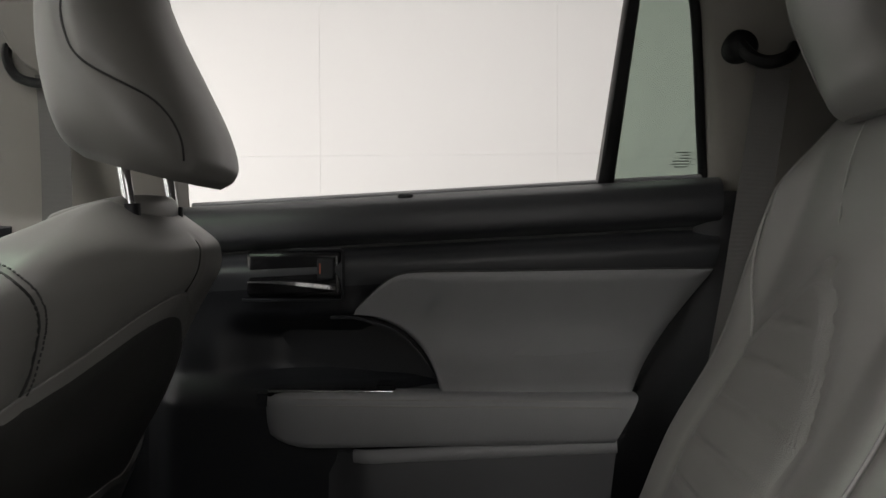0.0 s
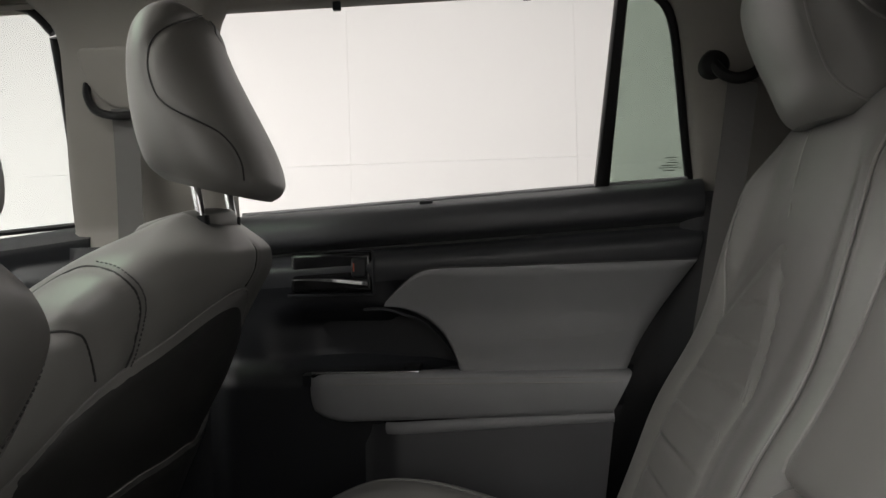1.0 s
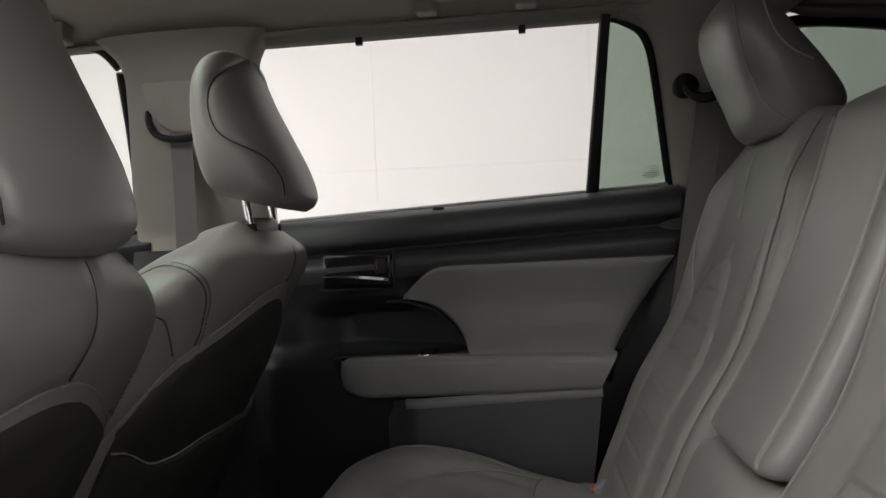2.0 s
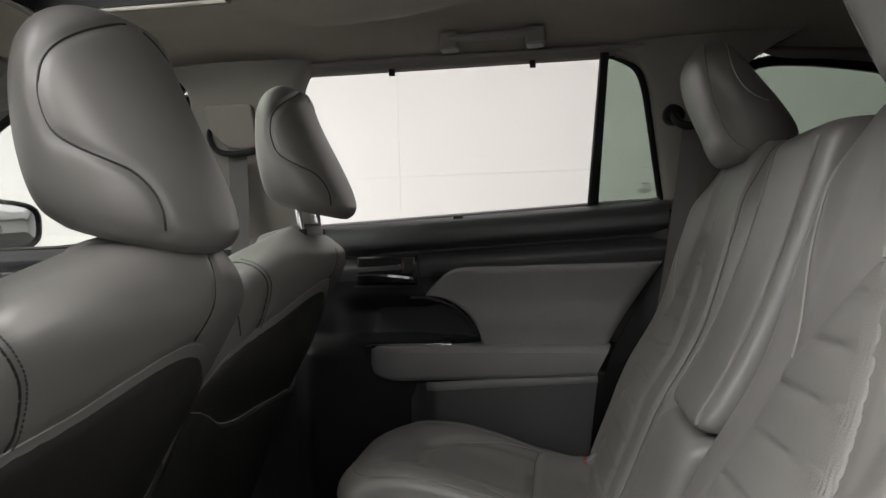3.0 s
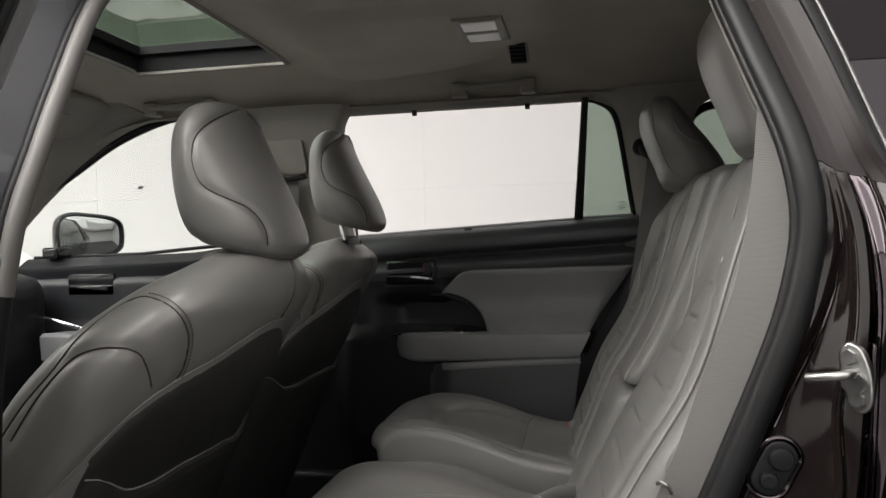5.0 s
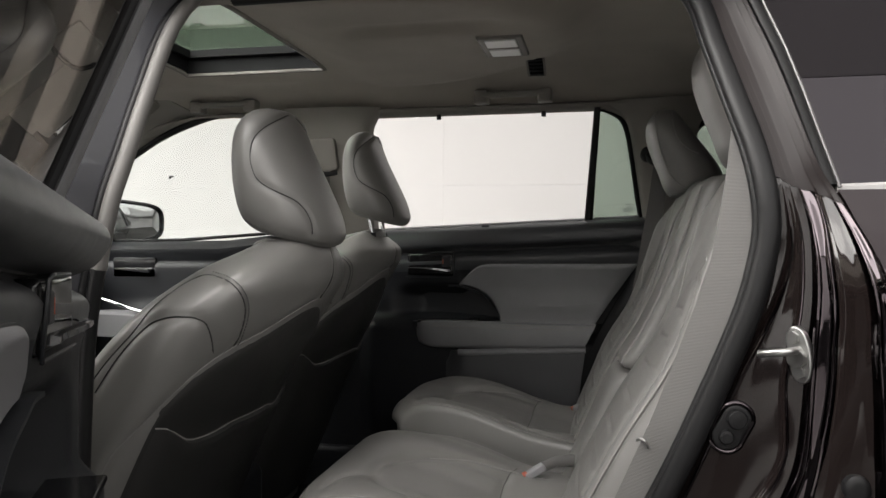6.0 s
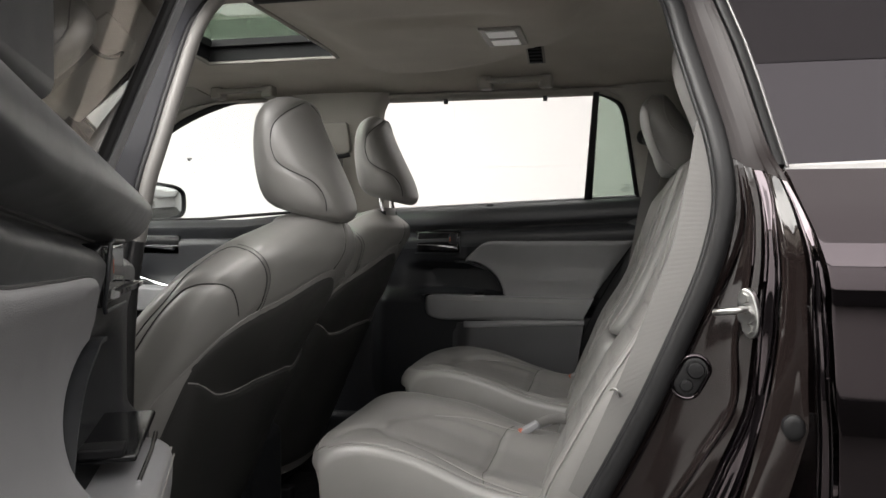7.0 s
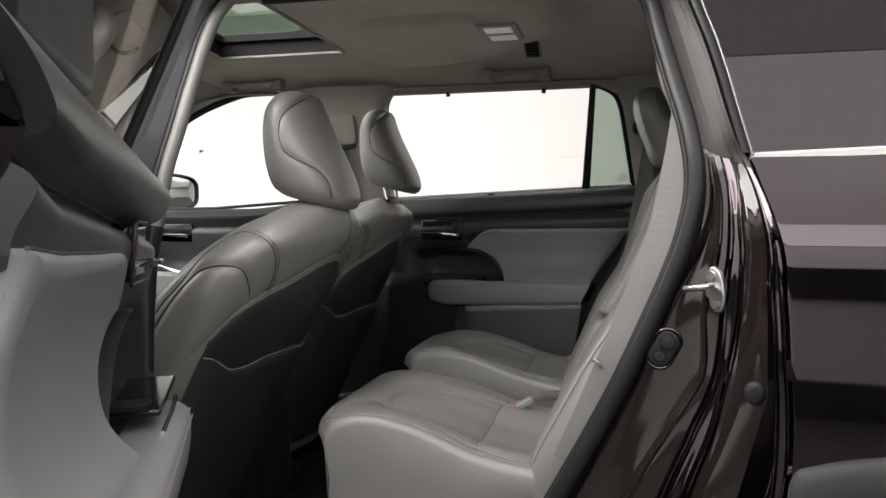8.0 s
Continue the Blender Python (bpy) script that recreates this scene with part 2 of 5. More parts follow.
def seam_on(tree, path, way, name, mat, parent, r=0.0016, lift=0.0, seg=6):
    """A cord that lies on a surface: the path is thrown onto it along a direction."""
    hits = []
    for p in path:
        w = V(way(p)) if callable(way) else V(way)
        h = tree.ray_cast(V(p), w.normalized())
        if h[0] is not None:
            hits.append(h[0] - w.normalized() * lift)
    if len(hits) < 3:
        return None
    v, f = tube(hits, r, seg)
    return put(name, v, f, mat, parent)


def superring(cx, cy, z, xa, xb, w, n=3.0, count=40, rear_taper=0.0, zfun=None, front=None, nr=None):
    """A closed level slice: from xa (front) to xb (rear), half-width w."""
    mid, dep = (xa + xb) / 2, (xb - xa) / 2
    out = []
    for i in range(count):
        a = math.tau * i / count
        c, s = math.cos(a), math.sin(a)
        k = nr if nr and c > 0 else n
        px = math.copysign(abs(c) ** (2 / k), c)
        py = math.copysign(abs(s) ** (2 / k), s)
        y = py * w * (1 - rear_taper * max(0, px))
        x = mid + px * dep
        if front and px < 0:
            x += front(py) * -px
        zz = z + (zfun(x) if zfun else 0)
        out.append(V((cx + x, cy + y, zz)))
    return out

def groove(verts, lines, depth, width, faces):
    """Press seam valleys into a surface along the lines, so that the panels between them swell."""
    co = np.array([tuple(p) for p in verts])
    nrm = np.zeros_like(co)
    for g in faces:
        a, b, c = co[g[0]], co[g[1]], co[g[2]]
        n = np.cross(b - a, c - a)
        for i in g:
            nrm[i] += n
    nrm /= np.maximum(1e-12, np.linalg.norm(nrm, axis=1))[:, None]
    if np.sum((co - co.mean(axis=0)) * nrm) < 0:
        nrm = -nrm
    push = np.zeros(len(co))
    for line in lines:
        pts = np.array([tuple(p) for p in line])
        d = np.full(len(co), 9.0)
        for a, b in zip(pts, pts[1:]):
            ab = b - a
            t = np.clip(((co - a) @ ab) / max(1e-12, ab @ ab), 0, 1)
            d = np.minimum(d, np.linalg.norm(co - a - t[:, None] * ab, axis=1))
        push = np.maximum(push, np.exp(-((d / width) ** 2)))
    co = co - nrm * (push * depth)[:, None]
    return [V(p) for p in co]


def snap(tree, path):
    """The line's points brought to the nearest place of a surface."""
    return [tree.find_nearest(V(p))[0] for p in path]


def sink(tree, path, depth, axis):
    """The line lowered into a surface, towards an upright axis at (x, y)."""
    out = []
    for p in path:
        p = V(p)
        loc, n, _, _ = tree.find_nearest(p)
        if n.dot(loc - V((axis[0], axis[1], loc.z))) < 0:
            n = -n
        out.append(loc - n * depth)
    return [(out[max(i - 1, 0)] + out[i] * 2 + out[min(i + 1, len(out) - 1)]) / 4 for i in range(len(out))]


def cast(tree, path, way):
    hits = [tree.ray_cast(V(p), V(way))[0] for p in path]
    return [h for h in hits if h is not None]


def cord(name, path, r, mat, parent, lift=0.0, seg=6, label=""):
    v, f = tube(path, r, seg)
    return put(name, v, f, mat, parent, label)


# ---- the booth ----
def flat(name, pts, mat, label, thick=0.1):
    """A wall or floor slab from four corners; it grows away from the room."""
    p = [V(q) for q in pts]
    n = (p[1] - p[0]).cross(p[2] - p[0]).normalized() * thick
    v = p + [q - n for q in p]
    f = [(0, 1, 2, 3), (7, 6, 5, 4), (0, 4, 5, 1), (1, 5, 6, 2), (2, 6, 7, 3), (3, 7, 4, 0)]
    return tagged(put(name, v, f, mat), label, "wall" if "wall" in name else name, kind="structure")


BX, BY0, BY1, BH = 6.5, -3.78, 3.76, 3.3
flat("ground", [(-BX, BY0, 0), (BX, BY0, 0), (BX, BY1, 0), (-BX, BY1, 0)], CONCRETE, "sealed grey concrete floor of the booth")
flat("wall_east", [(BX, BY1, 0), (BX, BY0, 0), (BX, BY0, BH), (BX, BY1, BH)][::-1], WALLW, "plain white booth end wall")
flat("wall_west", [(-BX, BY0, 0), (-BX, BY1, 0), (-BX, BY1, BH), (-BX, BY0, BH)][::-1], WALLW, "plain white booth end wall")
flat("wall_south", [(-BX, BY0, 0), (BX, BY0, 0), (BX, BY0, BH), (-BX, BY0, BH)][::-1], WALLW, "white booth wall behind the open door")
flat("ceiling", [(-BX, BY0, BH), (-BX, BY1, BH), (BX, BY1, BH), (BX, BY0, BH)], WALLW, "white booth ceiling with light panels")
wall_n = tagged(new("wall_north"), "bright white panelled booth wall outside the windows", "wall", kind="structure")
put("wall_core", *[x for x in ([V((-BX, BY1 + 0.02, 0)), V((BX, BY1 + 0.02, 0)), V((BX, BY1 + 0.02, BH)), V((-BX, BY1 + 0.02, BH)), V((-BX, BY1 + 0.1, 0)), V((BX, BY1 + 0.1, 0)), V((BX, BY1 + 0.1, BH)), V((-BX, BY1 + 0.1, BH))], [(0, 1, 2, 3), (7, 6, 5, 4), (0, 4, 5, 1), (1, 5, 6, 2), (2, 6, 7, 3), (3, 7, 4, 0)])], WALLW, wall_n)
for px in range(-5, 6):
    for z0, z1 in ((0.0, 1.5664), (1.567, BH)):
        bm = block(px * 1.22 - 0.6097 - 0.15, px * 1.22 + 0.6097 - 0.15, BY1, BY1 + 0.02, z0, z1, 0.0005)
        part("panel", bm, WALLW, wall_n)
hook = tagged(new("wall_hook"), "small dark hook screwed to the white wall", "hook")
part("back_plate", block(-2.864, -2.826, BY1 - 0.006, BY1, 1.650, 1.664, 0.002), WALLGREY, hook)
part("prong", block(-2.850, -2.842, BY1 - 0.030, BY1 - 0.005, 1.640, 1.652, 0.003), WALLGREY, hook)
tagged(part("wall_rail", block(-BX, BX, BY0, BY0 + 0.03, 0.705, 1.085, 0.01), WALLGREY), "dark grey bumper board on the booth wall", "rail", kind="structure")

tagged(part("baseboard", block(-BX, BX, BY0, BY0 + 0.02, 0.0, 0.235, 0.006), WALLGREY), "dark grey skirting along the booth wall", "skirting", kind="structure")

# ---- car body and cabin lining ----
car = thing("car_body", "dark brown metallic car body with glossy door jamb", "car")
ROOFZ = lambda x, y: 1.676 - 0.36 * max(0, abs(y - YC) - 0.18) ** 2 - 0.03 * smooth(0.3, 1.6, x) - 0.018 * smooth(-0.9, -1.2, x)
SR = (-0.90, -0.468, 0.16, 0.77)  # sunroof opening: x0, x1, y0, y1

lining = tagged(new("headliner"), "warm grey cloth headliner with sunroof opening", "headliner", kind="structure")


def roof_sheet(name, zfun, mat, parent, x0, x1, y0, y1, hole, nx=90, ny=56, thick=0.012):
    xs = sorted(set([lerp(x0, x1, i / nx) for i in range(nx + 1)] + [hole[0], hole[1]]))
    ys = sorted(set([lerp(y0, y1, i / ny) for i in range(ny + 1)] + [hole[2], hole[3]]))
    verts, faces = [], []
    for lay in (0, 1):
        for x in xs:
            for y in ys:
                verts.append(V((x, y, zfun(x, y) + lay * thick)))
    n, o = len(ys), len(xs) * len(ys)
    for i in range(len(xs) - 1):
        for j in range(n - 1):
            mx, my = (xs[i] + xs[i + 1]) / 2, (ys[j] + ys[j + 1]) / 2
            if hole[0] < mx < hole[1] and hole[2] < my < hole[3]:
                continue
            a = i * n + j
            faces += [(a, a + 1, a + n + 1, a + n), (a + o, a + n + o, a + n + 1 + o, a + 1 + o)]
    return put(name, verts, faces, mat, parent, sharp=50, fix=False)


def lining_z(x, y):
    r = abs(y - YC)
    z = ROOFZ(x, y)
    # the middle of the lining hangs lower, within a rounded outline that closes behind the reading lamp
    q = math.hypot(max(0.0, x + 0.28) / 0.56, r / 0.425)
    z -= 0.040 * smooth(1.06, 0.86, q) * smooth(-0.44, -0.30, x)
    z += 0.016 * math.exp(-((y - 0.335) / 0.030) ** 2) * smooth(-0.30, -0.20, x) * smooth(0.14, 0.04, x)
    z -= 0.010 * math.exp(-((r - 0.37) / 0.04) ** 2) * smooth(-0.40, -0.6, x)
    # slow fall towards the tail
    z -= 0.030 * smooth(0.25, 0.9, x)
    z -= 0.75 * max(0, r - 0.50) ** 1.6
    return z


roof_sheet("headliner_cloth", lining_z, FABRIC, lining, -1.16, 1.75, YC - 0.605, YC + 0.605, SR)
roof_sheet("roof_panel", lambda x, y: ROOFZ(x, y) + 0.055 - 0.3 * max(0, abs(y - YC) - 0.45) ** 1.5, PAINT, car, -1.05, 1.85, YC - 0.62, YC + 0.62, SR, 30, 24, 0.008)
# sunroof frame and pane
sr = thing("sunroof", "glass sunroof with black frame and shade slid back", "sunroof")
x0, x1, y0, y1 = SR
def rail(a, b, w, z0, z1, mat, name):
    d = (V(b) - V(a)).normalized()
    s = V((-d.y, d.x, 0)) * w
    v, f = loft([[V((p[0], p[1], z0)) - s * 0.0, V((p[0], p[1], z0)) + s, V((p[0], p[1], z1)) + s, V((p[0], p[1], z1)) - s * 0.0] for p in (a, b)])
    return put(name, v, f, mat, sr)
for a, b in (((x0, y0), (x1, y0)), ((x1, y0), (x1, y1)), ((x1, y1), (x0, y1)), ((x0, y1), (x0, y0))):
    zz = lining_z((a[0] + b[0]) / 2, (a[1] + b[1]) / 2)
    rail((a[0], a[1], 0), (b[0], b[1], 0), 0.006, zz + 0.004, 1.738, MATTBLACK, "frame")
    rail((a[0], a[1], 0), (b[0], b[1], 0), 0.022, 1.715, 1.736, MATTBLACK, "frame_lip")
corners = [(x0, y0), (x1, y0), (x1, y1), (x0, y1), (x0, y0)]
path = []
for (ax, ay), (bx, by) in zip(corners, corners[1:]):
    path += [V((lerp(ax, bx, t), lerp(ay, by, t), lining_z(lerp(ax, bx, t), lerp(ay, by, t)) - 0.001)) for t in [i / 20 for i in range(20)]]
path.append(path[0].copy())
v, f = tube(path, 0.006, 8)
put("edge_welt", v, f, BEIGE, sr, "grey welt round the sunroof opening")
v, f = grid(8, 8, lambda s, t: (lerp(x0, x1, s), lerp(y0, y1, t), 1.737), (0, 0, 0.005))
q = put("pane", v, f, ROOFTINT, sr, "green-tinted sunroof glass", sharp=30)
q.visible_shadow = False

EDGE = [(0.36, 0.02), (0.40, 0.12), (0.48, 0.185), (0.56, 0.230), (0.70, 0.300), (0.79, 0.348), (0.89, 0.398), (0.97, 0.433), (1.072, 0.475), (1.13, 0.494), (1.202, 0.507), (1.285, 0.499), (1.38, 0.475), (1.46, 0.455), (1.53, 0.438), (1.60, 0.40)]
def edge_x(z):
    return table(EDGE, z)[0]
def near_y(z):
    return table([(0.3, -0.245), (1.0, -0.245), (1.15, -0.24), (1.25, -0.225), (1.35, -0.185), (1.45, -0.135), (1.55, -0.085), (1.62, -0.055)], z)[0]
# side rail, pillars and lower side lining on the far side and mirrored
def side_lining(S, far):
    side = tagged(new("wall_far_side" if far else "wall_near_side"), "warm grey cabin side lining with pillar covers", "cabin lining", kind="structure")
    G = lambda x, z, dv=0.0: S(x, (1.205 if far else 1.140) - (z - 1.25) * 0.42 - dv, z)
    # cant rail above the windows
    def cant(s, t):
        x = lerp(-1.25, 1.7, s)
        zt = lining_z(max(-1.16, x), 1.055) + 0.006
        lowz = 1.587 - 0.06 * smooth(-1.0, -1.25, x) - 0.040 * smooth(0.54, 0.68, x) - 0.030 * smooth(0.68, 1.0, x) - 0.095 * smooth(0.85, 1.2, x)
        a, b = S(x, 1.045, max(zt, lowz + 0.01)), G(x, lowz, 0.035)
        p = a.lerp(b, t)
        return p + (S(0, -0.018, 0) - S(0, 0, 0)) * math.sin(math.pi * t)
    v, f = grid(70, 8, cant, S(0, 0.03, 0.02) - S(0, 0, 0))
    put("cant_rail", v, f, BEIGE, side)
    # B pillar cover
    def bp(s, t):
        z = lerp(1.165, 1.60, t)
        x0 = table([(0.62, -0.80), (1.18, -0.765), (1.30, -0.745), (1.48, -0.705), (1.55, -0.70), (1.60, -0.74)], z)[0]
        x1 = table([(0.62, -0.40), (1.18, -0.445), (1.30, -0.435), (1.48, -0.425), (1.545, -0.418), (1.60, -0.38)], z)[0]
        x = lerp(x0, x1, s)
        base = 1.205 - (z - 1.25) * 0.42 if z > 1.2 else 1.226 - (1.2 - z) * 0.05
        return S(x, base - 0.05 - 0.032 * math.sin(math.pi * s) ** 0.5, z)
    v, f = grid(20, 50, bp, S(0, 0.05, 0) - S(0, 0, 0))
    if far:
        put("pillar_cover", v, f, BEIGE, side, "warm grey B-pillar cover")
        low = lambda s, t: S(lerp(-0.80 + 0.04 * t, -0.40 - 0.045 * t, s), 1.15 - 0.03 * math.sin(math.pi * s) ** 0.5, lerp(0.48, 1.165, t))
        v, f = grid(16, 20, low, S(0, 0.04, 0) - S(0, 0, 0))
        put("lower_pillar_cover", v, f, BLACKTRIM, side, "black lower pillar cover")
    # C pillar cover and cargo side
    def cp(s, t):
        z = lerp(1.0, 1.60, t)
        x0 = table([(0.85, 0.30), (1.0, 0.36), (1.1, 0.412), (1.2, 0.428), (1.26, 0.430), (1.36, 0.417), (1.46, 0.400), (1.54, 0.378), (1.575, 0.35), (1.60, 0.30)], z)[0]
        x1 = table([(0.85, 0.78), (1.15, 0.72), (1.28, 0.64), (1.40, 0.595), (1.50, 0.575), (1.55, 0.60), (1.60, 0.7)], z)[0]
        x = lerp(x0, x1, s)
        base = 1.205 - (z - 1.25) * 0.42 if z > 1.2 else 1.226
        return S(x, base - 0.020 - 0.05 * math.sin(math.pi * min(1, s * 1.2) * 0.5) ** 0.6, z)
    if not far:
        cp = lambda s, t: V((edge_x(lerp(1.18, 1.6, t)) + lerp(-0.012, 0.30, s), near_y(lerp(1.18, 1.6, t)) + 0.046 + 0.02 * math.sin(math.pi * 0.5 * s), lerp(1.18, 1.6, t)))
    v, f = grid(20, 40, cp, S(0, 0.02 if not far else 0.06, 0) - S(0, 0, 0))
    put("rear_pillar_cover", v, f, BEIGE, side, "warm grey pillar cover behind the door")
    lowq = lambda s, t: S(lerp(0.12, 1.8, s) if far else lerp(edge_x(lerp(0.42, 1.235, t)) - 0.010, 1.8, s), (1.13 + 0.05 * smooth(0.44, 0.34, lerp(0.12, 1.8, s)) if far else 1.10) - 0.02 * math.sin(math.pi * t), lerp(0.42, 1.235, t))
    v, f = grid(40, 10, lowq, S(0, 0.02, 0) - S(0, 0, 0))
    put("cargo_trim", v, f, BLACKTRIM, side)
    dp = lambda s, t: G(lerp(1.18 - 0.25 * t, 1.8, s), lerp(1.2, 1.6, t), 0.03)
    v, f = grid(8, 10, dp, S(0, 0.04, 0) - S(0, 0, 0))
    put("tail_pillar_cover", v, f, BEIGE, side)
    ol = curve([(0.60, 1.26, 0), (0.575, 1.38, 0), (0.565, 1.48, 0), (0.585, 1.53, 0), (0.66, 1.548, 0), (0.85, 1.525, 0), (1.05, 1.47, 0), (1.18, 1.38, 0), (1.22, 1.27, 0), (1.1, 1.245, 0), (0.8, 1.245, 0)], 5, True)
    v, f = tube([G(p.x, p.y, 0.02) for p in ol] + [G(ol[0].x, ol[0].y, 0.02)], 0.012, 8)
    put("window_gasket", v, f, RUBBER, side)
    v, f = prism([(p.x, p.y) for p in ol], 0.004, lambda a, b, h: G(a, b, h), 0.001, 1)
    if far:
        put("cargo_pane", v, f, TINT, side, "tinted cargo window pane", sharp=30)
    # A pillar cover
    def ap(s, t):
        p = V((lerp(-1.02, -1.72, s), lerp(1.60, 1.21, s ** 1.35), 0))
        q = V((lerp(-1.10, -1.90, s), lerp(1.655, 1.27, s ** 1.2), 0))
        a, b = G(p.x, p.y, 0.02), G(q.x - 0.03, q.y + 0.02, 0.17)
        return a.lerp(b, t) + (S(0, -0.02, 0) - S(0, 0, 0)) * math.sin(math.pi * t)
    v, f = grid(24, 6, ap, S(0, 0.03, 0.0) - S(0, 0, 0))
    put("front_pillar_cover", v, f, BEIGE, side)
    return side


FARS = lambda x, y, z: V((x, y, z))
NEARS = lambda x, y, z: V((x, 2 * YC - y, z))
side_lining(FARS, True)
side_lining(NEARS, False)

# floor, dash and tail that close the cabin
def slab(name, x0, x1, y0, y1, z0, z1, mat, label, r=0.02):
    return tagged(part(name, block(x0, x1, y0, y1, z0, z1, r), mat), label, name.replace("_", " "), kind="structure")


slab("cabin_floor", -1.9, 1.9, -0.24, 1.16, 0.26, 0.335, CARPET, "black carpeted cabin floor", 0.01)
slab("sill_lining", -1.85, 1.8, 1.10, 1.235, 0.2, 0.50, BLACKTRIM, "black plastic sill lining", 0.02)
slab("floor_tunnel", -1.6, -0.55, YC - 0.12, YC + 0.12, 0.33, 0.62, BLACKTRIM, "black centre console between the front seats", 0.04)
slab("dashboard", -1.95, -1.45, -0.2, 1.12, 0.45, 1.13, BLACKTRIM, "black dashboard", 0.08)
slab("tailgate", 1.82, 1.9, -0.24, 1.16, 0.33, 1.65, BLACKTRIM, "dark tailgate lining", 0.02)
slab("firewall", -2.05, -1.9, -0.26, 1.18, 0.26, 1.1, BLACKTRIM, "dark front bulkhead", 0.02)
ws = put("windscreen", *prism([(YC - 0.60, 0.0), (YC + 0.60, 0.0), (YC + 0.52, 0.86), (YC - 0.52, 0.86)], 0.005, lambda a, b, h: V((-1.95 + b * 0.88 + h, a, 1.12 + b * 0.60)), 0.001, 1), CLEAR, None, "")
ws.visible_shadow = False
tagged(ws, "clear windscreen", "windscreen", kind="structure")

# header lining over the windscreen
v, f = grid(30, 12, lambda s, t: (lerp(-1.13, -1.37, t), lerp(YC - 0.50, YC + 0.50, s), lerp(1.648, 1.528, t ** 1.2) - 0.10 * max(0, abs(lerp(-0.5, 0.5, s)) - 0.38) - 0.01 * math.sin(math.pi * t)), (0, 0, 0.012))
put("header_lining", v, f, FABRIC, lining)
# sun visor
def visor(yc):
    vi = thing("sun_visor", "warm grey folded sun visor under the headliner", "sun visor", "sun visors")
    ol = curve([(-0.20, -0.105, 0), (0.0, -0.112, 0), (0.20, -0.105, 0), (0.222, 0.0, 0), (0.19, 0.085, 0), (0.0, 0.09, 0), (-0.19, 0.085, 0), (-0.222, 0.0, 0)], 6, True)
    m = pose(-1.215, yc, 1.592, 0, 0, 90) @ pose(0, 0, 0, -25, 0, 0)
    v, f = prism([(p.x, p.y) for p in ol], 0.022, lambda a, b, h: m @ V((a, b, -h)), 0.009)
    put("blade", v, f, BEIGE, vi)
    v, f = prism([(-0.07, -0.04), (0.07, -0.04), (0.07, 0.04), (-0.07, 0.04)], 0.004, lambda a, b, h: m @ V((a, b, -0.022 - h)), 0.002)
    put("mirror_lid", v, f, BEIGE, vi)


visor(0.77)
visor(0.15)

# ---- near side: jamb, seal and quarter panel ----
zs = [lerp(0.36, 1.59, i / 60) for i in range(61)]
seal = thing("door_seal", "black rubber door opening seal with soft bulb", "door seal", "door seals")
v, f = tube([V((edge_x(z), near_y(z), z)) for z in zs], 0.0145, 14, 0.85)
put("bulb", v, f, RUBBER, seal)
v, f = tube([V((edge_x(z) - 0.010, near_y(z) + 0.014, z)) for z in zs], 0.008, 10)
put("welt", v, f, RUBBER, seal)
# jamb: the painted step between seal and quarter panel
OUT = [(0.36, 0.42), (0.56, 0.56), (0.70, 0.612), (0.80, 0.627), (0.90, 0.627), (0.95, 0.623), (1.0, 0.620), (1.05, 0.616), (1.10, 0.613), (1.15, 0.603), (1.20, 0.590), (1.245, 0.573), (1.27, 0.561), (1.32, 0.547), (1.38, 0.533), (1.44, 0.518), (1.50, 0.500), (1.60, 0.47)]
FLANK = [(0.36, -0.345), (0.60, -0.350), (0.90, -0.3515), (1.00, -0.3515), (1.06, -0.3515), (1.09, -0.3513), (1.11, -0.349), (1.14, -0.337), (1.18, -0.307), (1.22, -0.266), (1.245, -0.240)]
# folds of the jamb: shares of the way from seal to outer edge, by height
FOLDS = [(0.36, 0.05, 0.30, 0.46, 0.56, 0.92), (0.751, 0.05, 0.30, 0.47, 0.57, 0.92), (0.834, 0.05, 0.36, 0.50, 0.60, 0.91), (0.924, 0.05, 0.46, 0.56, 0.64, 0.90), (1.022, 0.06, 0.345, 0.52, 0.655, 0.885), (1.082, 0.12, 0.34, 0.48, 0.63, 0.87), (1.164, 0.19, 0.29, 0.45, 0.60, 0.88), (1.246, 0.12, 0.25, 0.44, 0.68, 0.90), (1.60, 0.10, 0.25, 0.45, 0.72, 0.92)]
def fold_line(z):
    f1, f2, f3, f4, f5 = table(FOLDS, z)
    gap = f5 - f4
    return [(0.0, 0.010), (f1 - 0.03, 0.006), (f1, -0.004), (f1 + 0.03, -0.003), (f2 - 0.05, -0.008), (f2 - 0.01, -0.010), (f2 + 0.01, -0.016), (f2 + 0.04, -0.018), (f3 - 0.03, -0.020), (f3, -0.030), (f3 + 0.03, -0.034),
            (f4 - 0.03, -0.036), (f4, -0.040), (f4 + 0.05 * gap, -0.050), (f4 + 0.25 * gap, -0.058), (f4 + 0.55 * gap, -0.066), (f4 + 0.75 * gap, -0.070), (f5 - 0.10 * gap, -0.074), (f5, -0.086), (f5 + 0.02, -0.092), (0.975, -0.096), (1.0, -0.104)]
